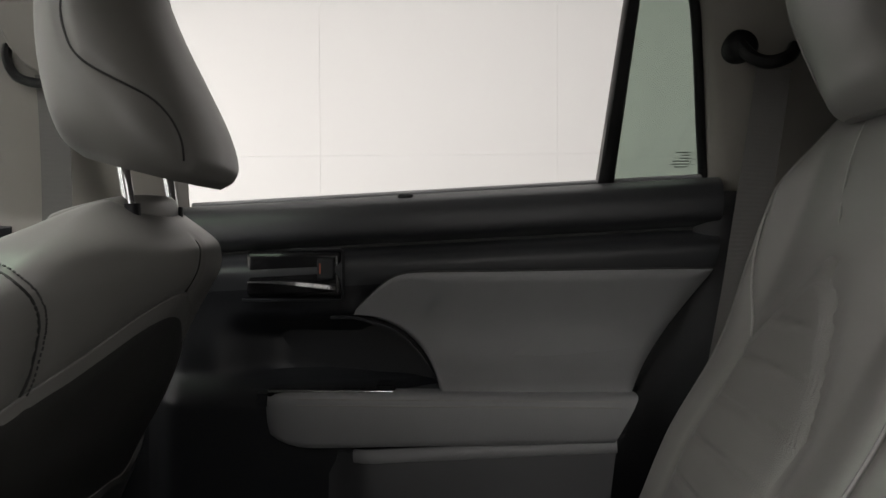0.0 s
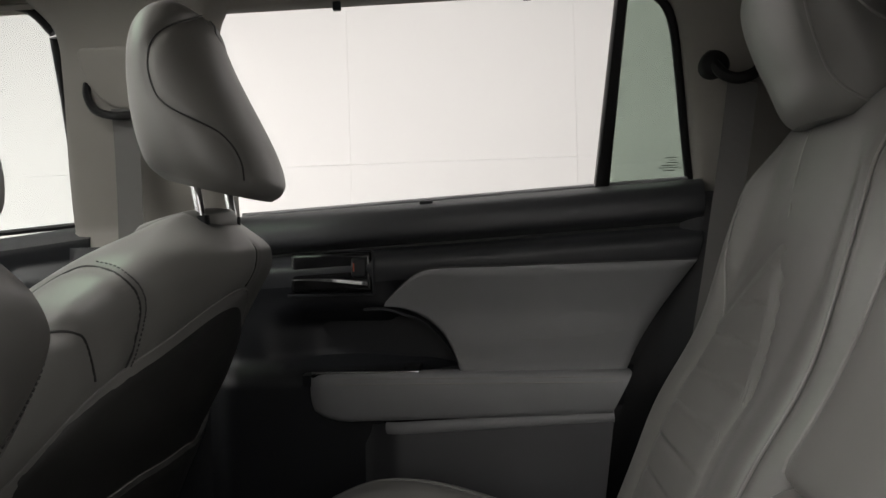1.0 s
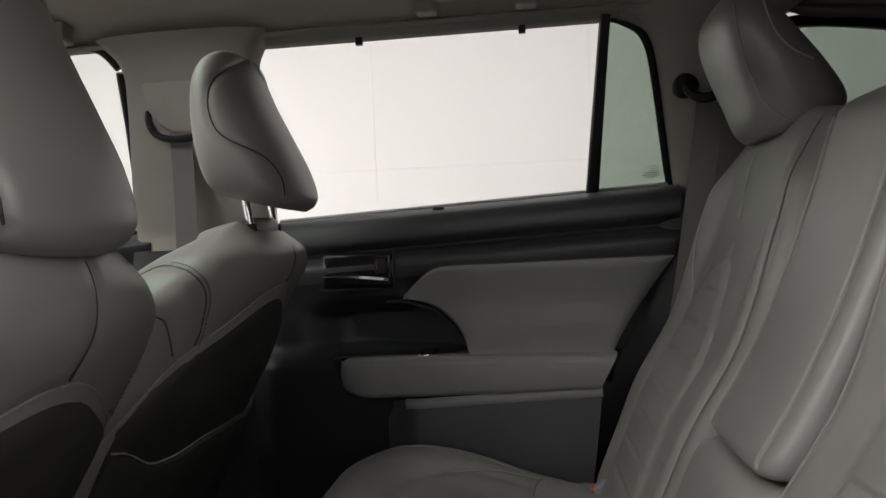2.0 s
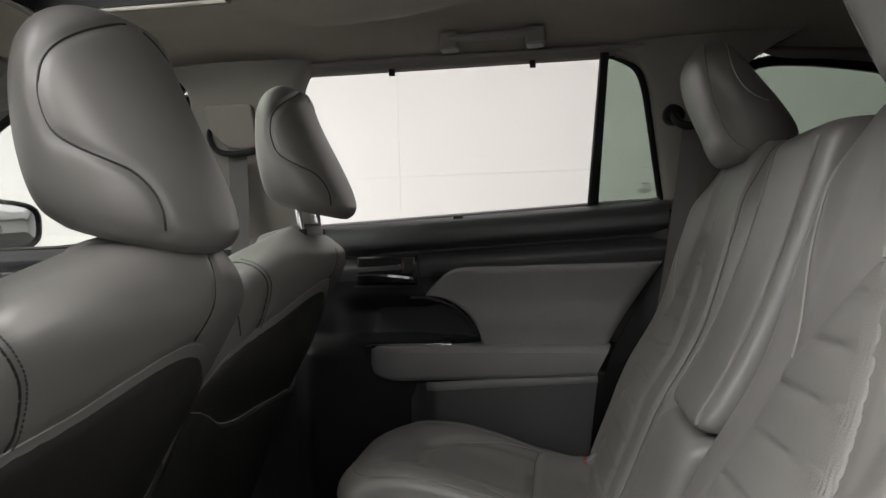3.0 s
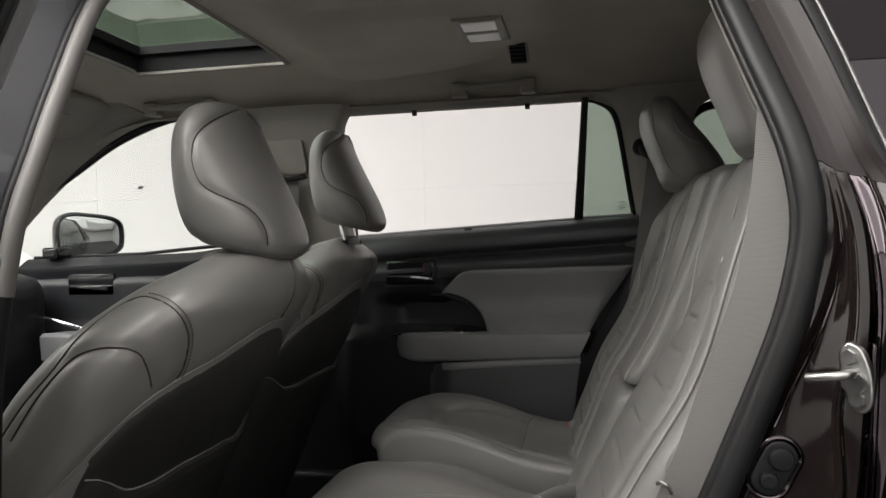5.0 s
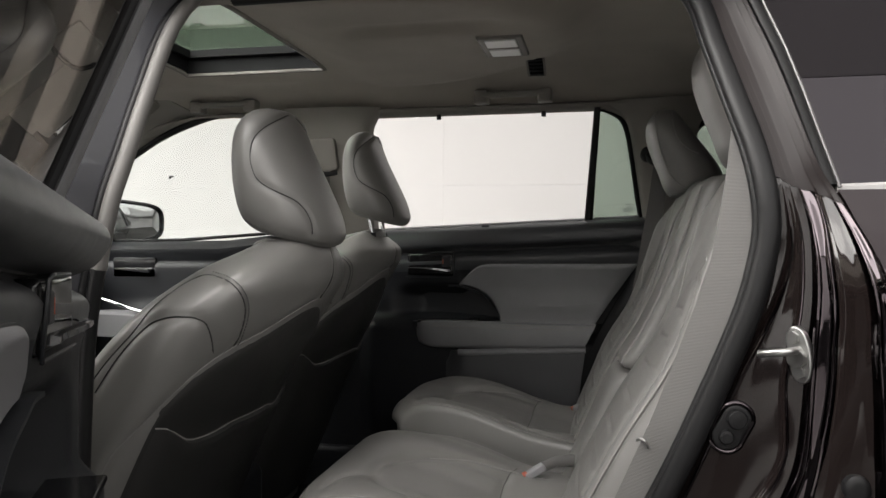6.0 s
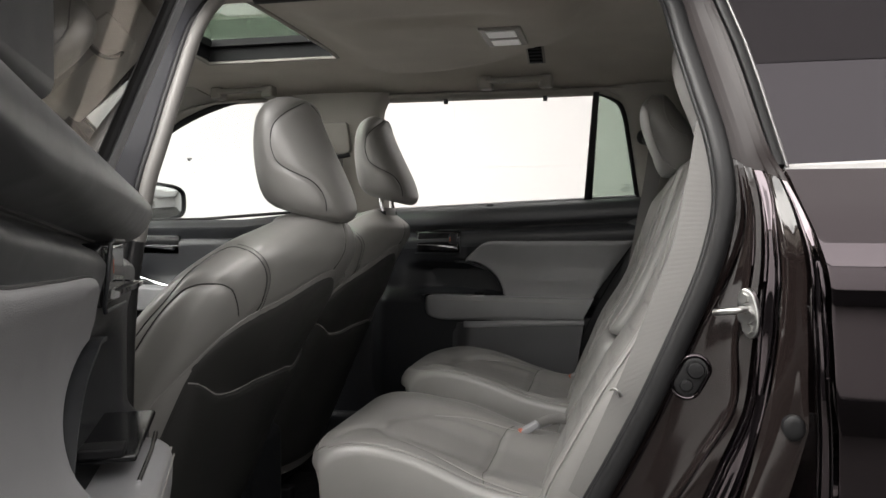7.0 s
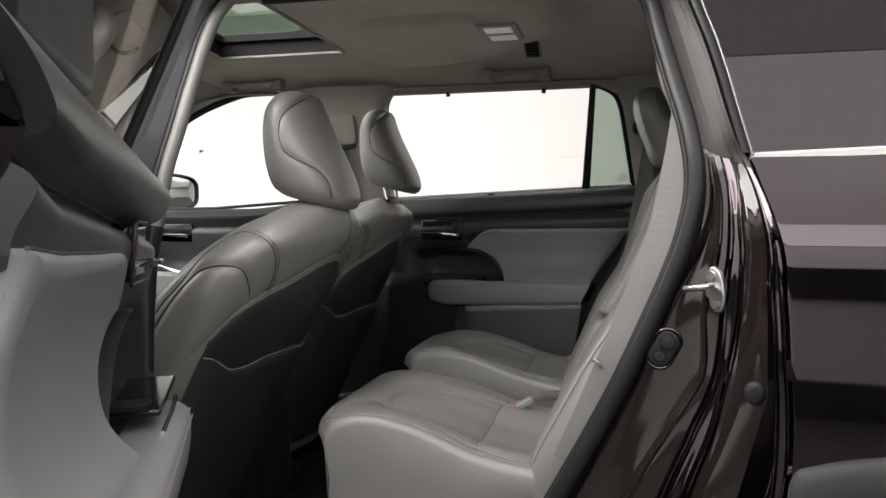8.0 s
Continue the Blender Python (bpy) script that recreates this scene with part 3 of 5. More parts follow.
def jamb(s, t, step=None):
    z = lerp(0.36, 1.60, t)
    a, b = edge_x(z) + 0.012, table(OUT, z)[0]
    k = 1 - 0.97 * smooth(1.12, 1.26, z)
    rows = fold_line(z)
    if step is not None:
        i = min(int(step), len(rows) - 2)
        s, y = (lerp(rows[i][c], rows[i + 1][c], step - i) for c in (0, 1))
    else:
        y = next(lerp(p[1], q[1], (s - p[0]) / max(1e-6, q[0] - p[0])) for p, q in zip(rows, rows[1:]) if s <= q[0] + 1e-6)
    return V((lerp(a, b, s), near_y(z) + y * k - (0.006 + 0.020 * s * s) * (1 - k), z))
NF = len(fold_line(1.0)) - 1
# hollows get the darkened copy, shade put into the colour; ribs keep body paint
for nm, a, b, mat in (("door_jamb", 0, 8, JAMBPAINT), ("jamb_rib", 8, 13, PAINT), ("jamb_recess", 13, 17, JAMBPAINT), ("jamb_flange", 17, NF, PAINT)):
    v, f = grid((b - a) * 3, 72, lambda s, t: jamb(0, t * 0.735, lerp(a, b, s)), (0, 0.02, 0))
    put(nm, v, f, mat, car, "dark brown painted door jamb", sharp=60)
v, f = grid(40, 40, lambda s, t: jamb(0, lerp(0.728 - 0.030 * s, 1.0, t), lerp(0, NF, s)) + V((0, -0.0015, 0)), (0, 0.02, 0))
put("pillar_skin", v, f, PILLARBROWN, car, "satin brown painted pillar beside the quarter glass", sharp=60)
for step, z0, z1, r in ((2, 0.42, 1.24, 0.0022), (6.5, 0.60, 1.22, 0.0018), (9.5, 0.50, 1.24, 0.0030), (12, 0.46, 1.24, 0.0026), (18.5, 0.62, 1.22, 0.0024)):
    v, f = tube([jamb(0, (z - 0.36) / 1.24, step) for z in [lerp(z0, z1, i / 40) for i in range(41)]], lambda u, r=r: r * (0.25 + 0.75 * min(1, 6 * u, 6 * (1 - u))), 8)
    put("pressed_rib", v, f, PAINT, car)
# quarter panel with rolled front edge
def quarter(s, t):
    z = lerp(0.36, 1.245, t)
    a = table(OUT, z)[0] - 0.005
    x = lerp(a, 1.95, s ** 2.2)
    edge = 0.010 * (1 - smooth(0.0, 0.007, x - a))
    y = table(FLANK, z)[0] + edge - 0.012 * smooth(0.63, 1.3, x)
    return V((x, y, z))
v, f = grid(70, 90, quarter, (0, 0.02, 0))
put("quarter_panel", v, f, PAINT, car, "dark brown metallic rear quarter panel", sharp=14)
v, f = tube([quarter(0.0, i / 40) + V((0.0005, 0.002, 0)) for i in range(3, 41)], 0.004, 8)
put("panel_edge", v, f, PAINT, car)
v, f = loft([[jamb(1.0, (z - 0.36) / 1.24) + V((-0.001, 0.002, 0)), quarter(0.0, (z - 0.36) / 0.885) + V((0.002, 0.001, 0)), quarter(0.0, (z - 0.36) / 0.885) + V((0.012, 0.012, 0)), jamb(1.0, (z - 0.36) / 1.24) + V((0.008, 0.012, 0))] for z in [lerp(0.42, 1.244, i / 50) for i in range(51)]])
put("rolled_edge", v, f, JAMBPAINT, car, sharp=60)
# wheel arch cladding, a broad flare with a flat crown
lip_line = curve([(0.618, 0.50, 0), (0.622, 0.72, 0), (0.628, 0.800, 0), (0.66, 0.820, 0), (0.73, 0.836, 0), (0.85, 0.853, 0), (1.06, 0.863, 0), (1.30, 0.846, 0), (1.45, 0.79, 0), (1.52, 0.66, 0)], 6)
rings = []
for p in lip_line:
    inward = (V((1.06, 0.40)) - V((p.x, p.y))).normalized()
    rings.append([V((p.x + inward.x * d, -0.352 - h, p.y + inward.y * d)) for d, h in ((0.0, -0.02), (0.0, 0.006), (0.004, 0.012), (0.02, 0.016), (0.07, 0.018), (0.085, 0.012), (0.09, -0.03))])
v, f = loft(rings)
put("arch_cladding", v, f, CLADDING, car, "grey plastic wheel arch cladding")
v, f = loft([[V((1.06 + math.cos(a) * r, y, 0.36 + math.sin(a) * r)) for a in [math.tau * i / 40 for i in range(40)]] for y, r in ((-0.33, 0.25), (-0.36, 0.33), (-0.345, 0.355), (-0.15, 0.355))])
put("wheel", v, f, RUBBER, car, "black tyre in the wheel arch")
# sill under the opening
def sill(s, t):
    prof = [(-0.20, 0.30), (-0.205, 0.375), (-0.215, 0.392), (-0.24, 0.395), (-0.27, 0.385), (-0.30, 0.36), (-0.335, 0.34), (-0.345, 0.30), (-0.335, 0.26)]
    i = min(len(prof) - 2, int(t * (len(prof) - 1)))
    k = t * (len(prof) - 1) - i
    return V((lerp(-1.7, 0.5, s), lerp(prof[i][0], prof[i + 1][0], k), lerp(prof[i][1], prof[i + 1][1], k)))
v, f = grid(30, 24, sill)
put("sill", v, f, PAINT, car, "painted door sill")
# near quarter glass, its frame and bright strip
GN = lambda x, z, dv=0.0: V((x, -0.230 + (z - 1.25) * 0.42 + dv, z))
fr = [(0.5745, 1.248), (0.558, 1.32), (0.545, 1.38), (0.530, 1.44), (0.511, 1.50), (0.485, 1.59)]
v, f = tube([GN(a, b, -0.002) for a, b in fr], 0.0095, 10, 1.0)
put("glass_frame", v, f, RUBBER, car)
v, f = tube([GN(a + 0.0115, b, -0.006) for a, b in fr], 0.0026, 8)
put("frame_trim", v, f, DARKCHROME, car, "thin satin grey trim on the glass frame")
v, f = prism([(0.580, 1.250), (1.6, 1.285), (1.5, 1.50), (1.3, 1.64), (0.472, 1.64), (0.516, 1.49), (0.541, 1.40)], 0.005, lambda a, b, h: GN(a, b, 0.008 - h), 0.001, 1)
q = put("quarter_pane", v, f, PRIVACY, car, "dark privacy glass", sharp=30)
v, f = loft([[V((x, -0.228 - 0.010 * smooth(0.6, 1.3, x), z + dz)) + V((0, dy, 0)) for dy, dz in ((0.0, -0.0075), (-0.007, -0.005), (-0.008, 0.004), (-0.001, 0.0075))] for x, z in ((0.583, 1.245), (0.8, 1.253), (1.1, 1.264), (1.5, 1.279))])
put("belt_strip", v, f, BRIGHTSTRIP, car, "bright satin belt strip")
# body side upper frame towards the roof
v, f = tube([V((x, -0.092, 1.616 + 0.02 * smooth(0.6, -0.2, x))) for x in [lerp(-0.55, 0.8, i / 20) for i in range(21)]], 0.03, 10)
put("roof_rail", v, f, PAINT, car)
v, f = tube([V((x, -0.078, 1.576 + 0.012 * smooth(0.5, 0.2, x))) for x in [lerp(-0.30, 0.42, i / 20) for i in range(21)]], 0.0165, 12)
put("header_seal", v, f, RUBBER, seal)
# near B pillar with seal and painted outer face
def bpil(z):
    return table([(0.36, -0.47), (0.8, -0.455), (0.968, -0.449), (1.062, -0.442), (1.135, -0.431), (1.239, -0.418), (1.304, -0.410), (1.41, -0.408), (1.515, -0.406), (1.56, -0.396), (1.60, -0.37)], z)[0]
zs2 = [lerp(0.36, 1.60, i / 40) for i in range(41)]
v, f = tube([V((bpil(z), near_y(z) - 0.004, z)) for z in zs2 if z > 1.12], 0.013, 12, 0.9)
put("pillar_seal", v, f, EDGETRIM, seal, "warm grey edge trim on the pillar")
v, f = tube([V((bpil(z), near_y(z) - 0.004, z)) for z in zs2 if z < 1.15], 0.012, 12, 0.9)
put("lower_pillar_seal", v, f, RUBBER, seal)
v, f = tube([V((bpil(z) - 0.016, near_y(z) - 0.008, z)) for z in zs2], 0.007, 12, 0.9)
put("pillar_bulb", v, f, RUBBER, seal)
def bface(s, t):
    z = lerp(0.36, 1.60, t)
    return V((bpil(z) - 0.020 - 0.042 * s, near_y(z) - 0.010 - 0.062 * s, z))
v, f = grid(12, 40, bface, (0, 0.03, 0))
put("pillar_face", v, f, PILLARPAINT, car, "dark grey B-pillar face")
for nm, off, r, mat in (("pillar_bead", 0.0615, 0.0020, DARKCHROME), ("pillar_gap", 0.070, 0.005, MATTBLACK)):
    v, f = tube([V((bpil(z) - off, near_y(z) - 0.074, z)) for z in zs2 if z > 1.0], r, 8)
    put(nm, v, f, mat, car)
def binner(s, t):
    z = lerp(0.40, 1.60, t)
    return V((bpil(z) - 0.005 - 0.28 * s, near_y(z) + 0.012 + 0.035 * math.sin(math.pi * s) ** 0.5, z))
v, f = grid(12, 40, binner, (0, -0.02, 0))
put("pillar_lining", v, f, BEIGE, car)

# striker and door-switch plug on the jamb
striker = thing("door_striker", "zinc-plated door striker bolted to the painted jamb", "striker")
m = pose(0.537, -0.263, 1.047, 90, -10, -42) @ Matrix.Scale(0.86, 4)
ol = curve([(0.0, 0.040, 0), (0.014, 0.030, 0), (0.019, 0.0, 0), (0.014, -0.030, 0), (0.0, -0.040, 0), (-0.012, -0.028, 0), (-0.014, 0.0, 0), (-0.012, 0.028, 0)], 5, True)
v, f = prism([(p.x, p.y) for p in ol], 0.010, lambda a, b, h: m @ V((a, b, h)), 0.003)
put("plate", v, f, STEEL, striker)
for zz in (0.024, -0.024):
    v, f = tube([m @ V((0, zz, 0.008)), m @ V((0, zz, 0.0155))], 0.0075, 6)
    put("bolt", v, f, STEEL, striker)
v, f = tube(curve([m @ V((0.004, 0.006, 0.008)), m @ V((0.004, 0.006, 0.03)), m @ V((-0.006, 0.006, 0.040)), m @ V((-0.022, 0.006, 0.042)), m @ V((-0.036, 0.006, 0.040))], 6), 0.0050, 12)
put("loop", v, f, STEEL, striker)
v, f = tube([m @ V((0.002, -0.004, 0.006)), m @ V((0.002, -0.004, 0.02))], 0.011, 12)
put("boss", v, f, STEEL, striker)

plug = thing("jamb_bumper", "black rubber bumper and bolt in an oval jamb recess", "bumper")
m = pose(0.462, -0.246, 0.952, 90, 28, 0) @ Matrix.Scale(0.74, 4)
ol = [(0.024 * math.cos(a), 0.024 * math.sin(a) + (0.016 if math.sin(a) > 0 else -0.016)) for a in [math.tau * i / 32 for i in range(32)]]
v, f = prism(ol, 0.012, lambda a, b, h: m @ V((a, b, h - 0.004)), 0.004)
put("oval_plate", v, f, RUBBER, plug)
v, f = tube([m @ V((p[0] * 1.12, p[1] * 1.08, 0.004)) for p in ol + ol[:1]], 0.0035, 8)
put("recess_lip", v, f, PAINT, plug)
for cyy, r, h in ((0.017, 0.0165, 0.02), (-0.018, 0.0125, 0.016)):
    v, f = loft([[m @ V((math.cos(a) * r * k, cyy + math.sin(a) * r * k, hh)) for a in [math.tau * i / 24 for i in range(24)]] for k, hh in ((1, 0.004), (1, h - 0.004), (0.85, h), (0.5, h + 0.001))])
    put("bumper_cap" if cyy > 0 else "bolt", v, f, RUBBER, plug)
v, f = tube([m @ V((0, -0.018, 0.016)), m @ V((0, -0.018, 0.019))], 0.006, 6)
put("bolt_head", v, f, RUBBER, plug)
tagged(put("grommet", *loft([[V((0.584 + math.cos(a) * r, -0.316 + dy, 0.905 + math.sin(a) * r * 1.2)) for a in [math.tau * i / 24 for i in range(24)]] for r, dy in ((0.014, 0.02), (0.014, -0.002), (0.011, -0.005), (0.006, -0.0055))]), RUBBER), "round black rubber grommet in the jamb", "grommet")

# ---- overhead fittings ----
def grip(cx, S, group):
    g = thing("grab_handle", "warm grey folding grab handle above the window", "grab handle", "grab handles")
    path = curve([S(cx - 0.098, 0.985, 1.622), S(cx - 0.09, 0.966, 1.617), S(cx - 0.06, 0.960, 1.616), S(cx, 0.958, 1.617), S(cx + 0.06, 0.960, 1.618), S(cx + 0.09, 0.966, 1.620), S(cx + 0.098, 0.985, 1.622)], 6)
    v, f = tube(path, 0.0095, 12, 1.5)
    put("bow", v, f, BEIGE, g)
    for sx in (-0.094, 0.094):
        bm = block(-0.021, 0.021, -0.02, 0.024, -0.026, 0.014, 0.007, Matrix.Translation(S(cx + sx, 0.972, 1.617)))
        part("foot", bm, BEIGE, g)


grip(0.045, FARS, "")
grip(-0.89, FARS, "")

dome = thing("dome_lamp", "overhead reading lamp with two white lenses", "lamp")
def cz(x, y):
    return lining_z(x, y)
dz = cz(0.075, 0.50) + 0.002
m = pose(0.078, 0.495, dz, 0, 0, 0)
part("bezel", block(-0.052, 0.052, -0.085, 0.085, -0.008, 0.006, 0.005, m), BEIGE, dome)
for yy in (-0.040, 0.040):
    part("lens", block(-0.036, 0.036, yy - 0.030, yy + 0.030, -0.0105, 0.0, 0.003, m), LENS, dome, "white lamp lens")
def vent(x, y):
    vt = thing("air_vent", "small dark roof air vent with slats", "air vent", "roof vents")
    m = pose(x, y, cz(x, y) - 0.008, 0, 0, 0) @ pose(0, 0, 0, -24 if y > YC else 24, 0, 0) @ Matrix.Scale(0.80, 4)
    part("frame", block(-0.030, 0.030, -0.055, 0.055, -0.008, 0.006, 0.004, m), BEIGE, vt)
    part("well", block(-0.023, 0.023, -0.047, 0.047, -0.0095, 0.0, 0.001, m), GLOSSBLACK, vt)
    for i in range(5):
        yy = -0.036 + i * 0.018
        part("slat", block(-0.022, 0.022, yy - 0.002, yy + 0.003, -0.0135, -0.006, 0.001, m), BLACKTRIM, vt)
vent(0.138, 0.672)

# ---- seat belts ----
def webbing(name, path, w, across, parent, t=0.0013):
    path = [V(p) for p in path]
    rings = []
    for i, p in enumerate(path):
        d = (path[min(i + 1, len(path) - 1)] - path[max(i - 1, 0)]).normalized()
        a = V(across(i / (len(path) - 1)) if callable(across) else across)
        a = (a - d * a.dot(d)).normalized()
        n = d.cross(a)
        rings.append([p - a * w / 2 - n * t / 2, p + a * w / 2 - n * t / 2, p + a * w / 2 + n * t / 2, p - a * w / 2 + n * t / 2])
    v, f = loft(rings)
    return put(name, v, f, WEB, parent, sharp=30)


fb = thing("front_seat_belt", "grey front seat belt hanging on the B-pillar with height adjuster", "seat belt", "seat belts")
sx, sy = -0.585, 1.048
webbing("webbing", curve([(sx + 0.01, sy - 0.020, 1.405), (sx + 0.006, sy - 0.006, 1.35), (sx - 0.002, sy + 0.012, 1.2), (sx - 0.012, sy + 0.02, 1.0), (sx - 0.02, sy + 0.04, 0.75)], 8), 0.047, (1, 0, 0), fb)
ol = [(-0.050, 0.052), (0.052, 0.052), (0.058, 0.046), (0.058, -0.034), (0.050, -0.046), (0.020, -0.050), (-0.012, -0.046), (-0.036, -0.030), (-0.052, -0.006), (-0.058, 0.020), (-0.058, 0.044)]
v, f = prism(ol, 0.046, lambda a, b, h: V((sx + a, sy + 0.018 - h - b * 0.42, 1.455 + b)), 0.005)
put("adjuster_cover", v, f, BEIGE, fb, "warm grey belt height adjuster cover")
v, f = tube(curve([(sx - 0.068, sy + 0.006, 1.465), (sx - 0.064, sy - 0.008, 1.435), (sx - 0.042, sy - 0.020, 1.405), (sx - 0.005, sy - 0.026, 1.393), (sx + 0.035, sy - 0.026, 1.394), (sx + 0.06, sy - 0.020, 1.40)], 6), 0.0075, 8)
put("belt_guide", v, f, RUBBER, fb, "black belt guide loop")
part("tongue", block(sx - 0.028, sx + 0.028, sy + 0.005, sy + 0.018, 1.05, 1.10, 0.005), BLACKTRIM, fb)

rb = thing("rear_seat_belt", "grey rear seat belt from a black pillar guide", "seat belt", "seat belts")
webbing("webbing", curve([(0.475, 1.040, 1.405), (0.462, 1.045, 1.30), (0.445, 1.040, 1.20), (0.425, 1.035, 1.08), (0.40, 1.03, 0.95)], 8), 0.047, (0.85, -0.2, 0), rb)
v, f = tube(curve([(0.435, 1.075, 1.455), (0.445, 1.05, 1.425), (0.465, 1.035, 1.412), (0.490, 1.03, 1.418), (0.505, 1.04, 1.435)], 6), 0.010, 8)
put("belt_guide", v, f, RUBBER, rb, "black belt guide loop")
v, f = loft([[V((0.440 + math.cos(a) * r, 1.078 - dy, 1.445 + math.sin(a) * r)) for a in [math.tau * i / 20 for i in range(20)]] for r, dy in ((0.024, -0.03), (0.024, 0.01), (0.018, 0.018), (0.006, 0.02))])
put("guide_bolt_cap", v, f, RUBBER, rb)
nb = thing("rear_seat_belt", "grey rear seat belt hanging beside the door opening", "seat belt", "seat belts")
webbing("webbing", curve([(0.505, -0.150, 1.40), (0.492, -0.178, 1.30), (0.480, -0.200, 1.23), (0.462, -0.213, 1.14), (0.438, -0.215, 1.07), (0.410, -0.213, 0.99), (0.392, -0.211, 0.94), (0.36, -0.200, 0.86), (0.31, -0.190, 0.74)], 8), 0.049, (0.95, -0.30, 0.0), nb)

v, f = tube(curve([(0.352, -0.200, 0.916), (0.356, -0.208, 0.920), (0.362, -0.210, 0.917), (0.366, -0.206, 0.908)], 6), 0.0020, 8)
put("belt_hook", v, f, STEEL, nb, "small steel hook that keeps the belt")

# ---- rear doors ----
# u runs along the door from its hinge edge, v into the cabin, z up
BELT = lambda u: 1.212 + 0.051 * u
REAR_EDGE = lambda z: table([(0.45, 0.60), (0.60, 0.645), (0.70, 0.685), (0.90, 0.775), (1.0, 0.83), (1.08, 0.880), (1.15, 0.905), (1.26, 0.915)], z)[0]


def rear_door(label, P, covered):
    d = thing("rear_door", label, "car door", "rear doors")
    # base trim: black moulding with scooped pull cup
    def vbase(u, z):
        b = BELT(u)
        dz = b - z
        v = table([(0.0, -0.034), (0.006, -0.019), (0.012, -0.011), (0.03, -0.002), (0.05, 0.000), (0.062, -0.003), (0.070, -0.014), (0.078, -0.030), (0.086, -0.026), (0.094, -0.008), (0.104, 0.003), (0.115, 0.005), (0.14, 0.000), (0.17, -0.006), (0.30, -0.008)], dz)[0]
        # recess around the handle and the pull cup
        cup = smooth(0.10, 0.22, u) * smooth(0.50, 0.40, u) * smooth(1.05, 1.0, z) * smooth(0.92, 0.95, z)
        v -= 0.055 * cup
        v += 0.030 * smooth(0.95, 0.90, z)
        v -= (0.016 * smooth(0.335, 0.36, u) * smooth(0.99, 1.03, z) + 0.05 * smooth(0.40, 0.48, u) * smooth(0.86, 0.90, z)) * smooth(1.105, 1.07, z)
        v -= 0.03 * smooth(0.62, 0.45, z)
        v -= 0.03 * smooth(0.06, 0.0, u)
        return v
    def fn(s, t):
        z0 = 0.47
        u1 = REAR_EDGE(lerp(z0, 1.26, t))
        u = lerp(0.0, u1, s)
        z = lerp(z0, BELT(u), t)
        return P(u, vbase(u, z), z)
    n = P(0, -0.06, 0) - P(0, 0, 0)
    # one moulding in two tones: the lower part's shade is put into its colour
    v, f = grid(70, 76, lambda s, t: fn(s, t * 0.815), n)
    put("inner_panel", v, f, BLACKTRIM, d, "black moulded inner door panel")
    v, f = grid(70, 40, lambda s, t: fn(s, lerp(0.815, 1.0, t)), n)
    put("belt_trim", v, f, SOFTTRIM, d, "dark door trim below the window, lighter than the shaded panel under it")
    # sill strip along the glass
    def sill(s, t):
        u = lerp(0.02, 0.915, s)
        return P(u, lerp(-0.082, -0.026, t), BELT(u) + 0.003 * math.sin(t * math.pi) - 0.012 * t * t)
    v, f = grid(30, 6, sill, (0, 0, -0.03))
    put("window_sill", v, f, SOFTTRIM, d)
    v, f = tube([P(u, -0.076, BELT(u) + 0.004) for u in [lerp(0.05, 0.90, i / 20) for i in range(21)]], 0.005, 8)
    put("glass_seal", v, f, GREYTRIM, d, "grey weatherstrip lip")
    # crease below the sill
    v, f = tube([P(u, vbase(u, BELT(u) - 0.079) + 0.001, BELT(u) - 0.079) for u in [lerp(0.02, 0.885, i / 30) for i in range(31)]], 0.0025, 6)
    put("crease", v, f, DARKSEAM, d)
    # grey padded panel
    hi = lambda u: table([(0.331, 1.043), (0.345, 1.056), (0.375, 1.084), (0.40, 1.102), (0.43, 1.110), (0.55, 1.112), (0.85, 1.118)], u)[0]
    lo = lambda u: table([(0.331, 1.041), (0.36, 1.038), (0.39, 1.028), (0.42, 1.010), (0.445, 0.985), (0.465, 0.953), (0.480, 0.922), (0.55, 0.922), (0.75, 0.927)], u)[0]
    def padfn(s, t):
        u = lerp(0.331, 0.770, s)
        z = lerp(lo(u), hi(u), t)
        u += s ** 3 * (z - 0.935) * 0.69
        e = min(1, min(t, 1 - t, s * 2, (1 - s) * 2) * 12)
        sweep = table([(0.922, 0.040), (0.936, 0.026), (0.950, 0.011), (0.970, -0.004), (0.995, -0.013), (1.03, -0.014), (1.07, -0.003), (1.11, 0.013)], z)[0]
        return P(u, sweep + 0.010 * math.sqrt(e) - 0.004, z)
    v, f = grid(80, 44, padfn, n * 0.5)
    put("padded_panel", v, f, GREYTRIM, d, "grey vinyl padded door panel")
    rim = [padfn(i / 50, 1.0) for i in range(51)]
    v, f = tube(rim, 0.0018, 6)
    put("panel_joint", v, f, DARKSEAM, d)
    # scoop edge below the handle
    arc = curve([(0.30, 1.040, 0), (0.335, 1.040, 0), (0.36, 1.034, 0), (0.405, 1.018, 0), (0.44, 0.985, 0), (0.462, 0.953, 0), (0.476, 0.924, 0)], 8)
    v, f = loft([[P(p.x, 0.004, p.y), P(p.x, 0.004, p.y - 0.004), P(p.x - 0.002, -0.05, p.y - 0.012), P(p.x, -0.05, p.y)] for p in arc])
    put("scoop_edge", v, f, BLACKTRIM, d)
    # scoop floor with the window switch
    def floorfn(s, t):
        u = lerp(0.19, 0.474, s)
        return P(u, lerp(0.060 - 0.03 * smooth(0.30, 0.19, u), -0.05, t), 0.923 + 0.003 * t)
    v, f = grid(24, 8, floorfn, (0, 0, -0.02))
    put("cup_floor", v, f, BLACKTRIM, d)
    q0, e1, e2 = P(0, 0, 0), P(1, 0, 0) - P(0, 0, 0), P(0, 1, 0) - P(0, 0, 0)
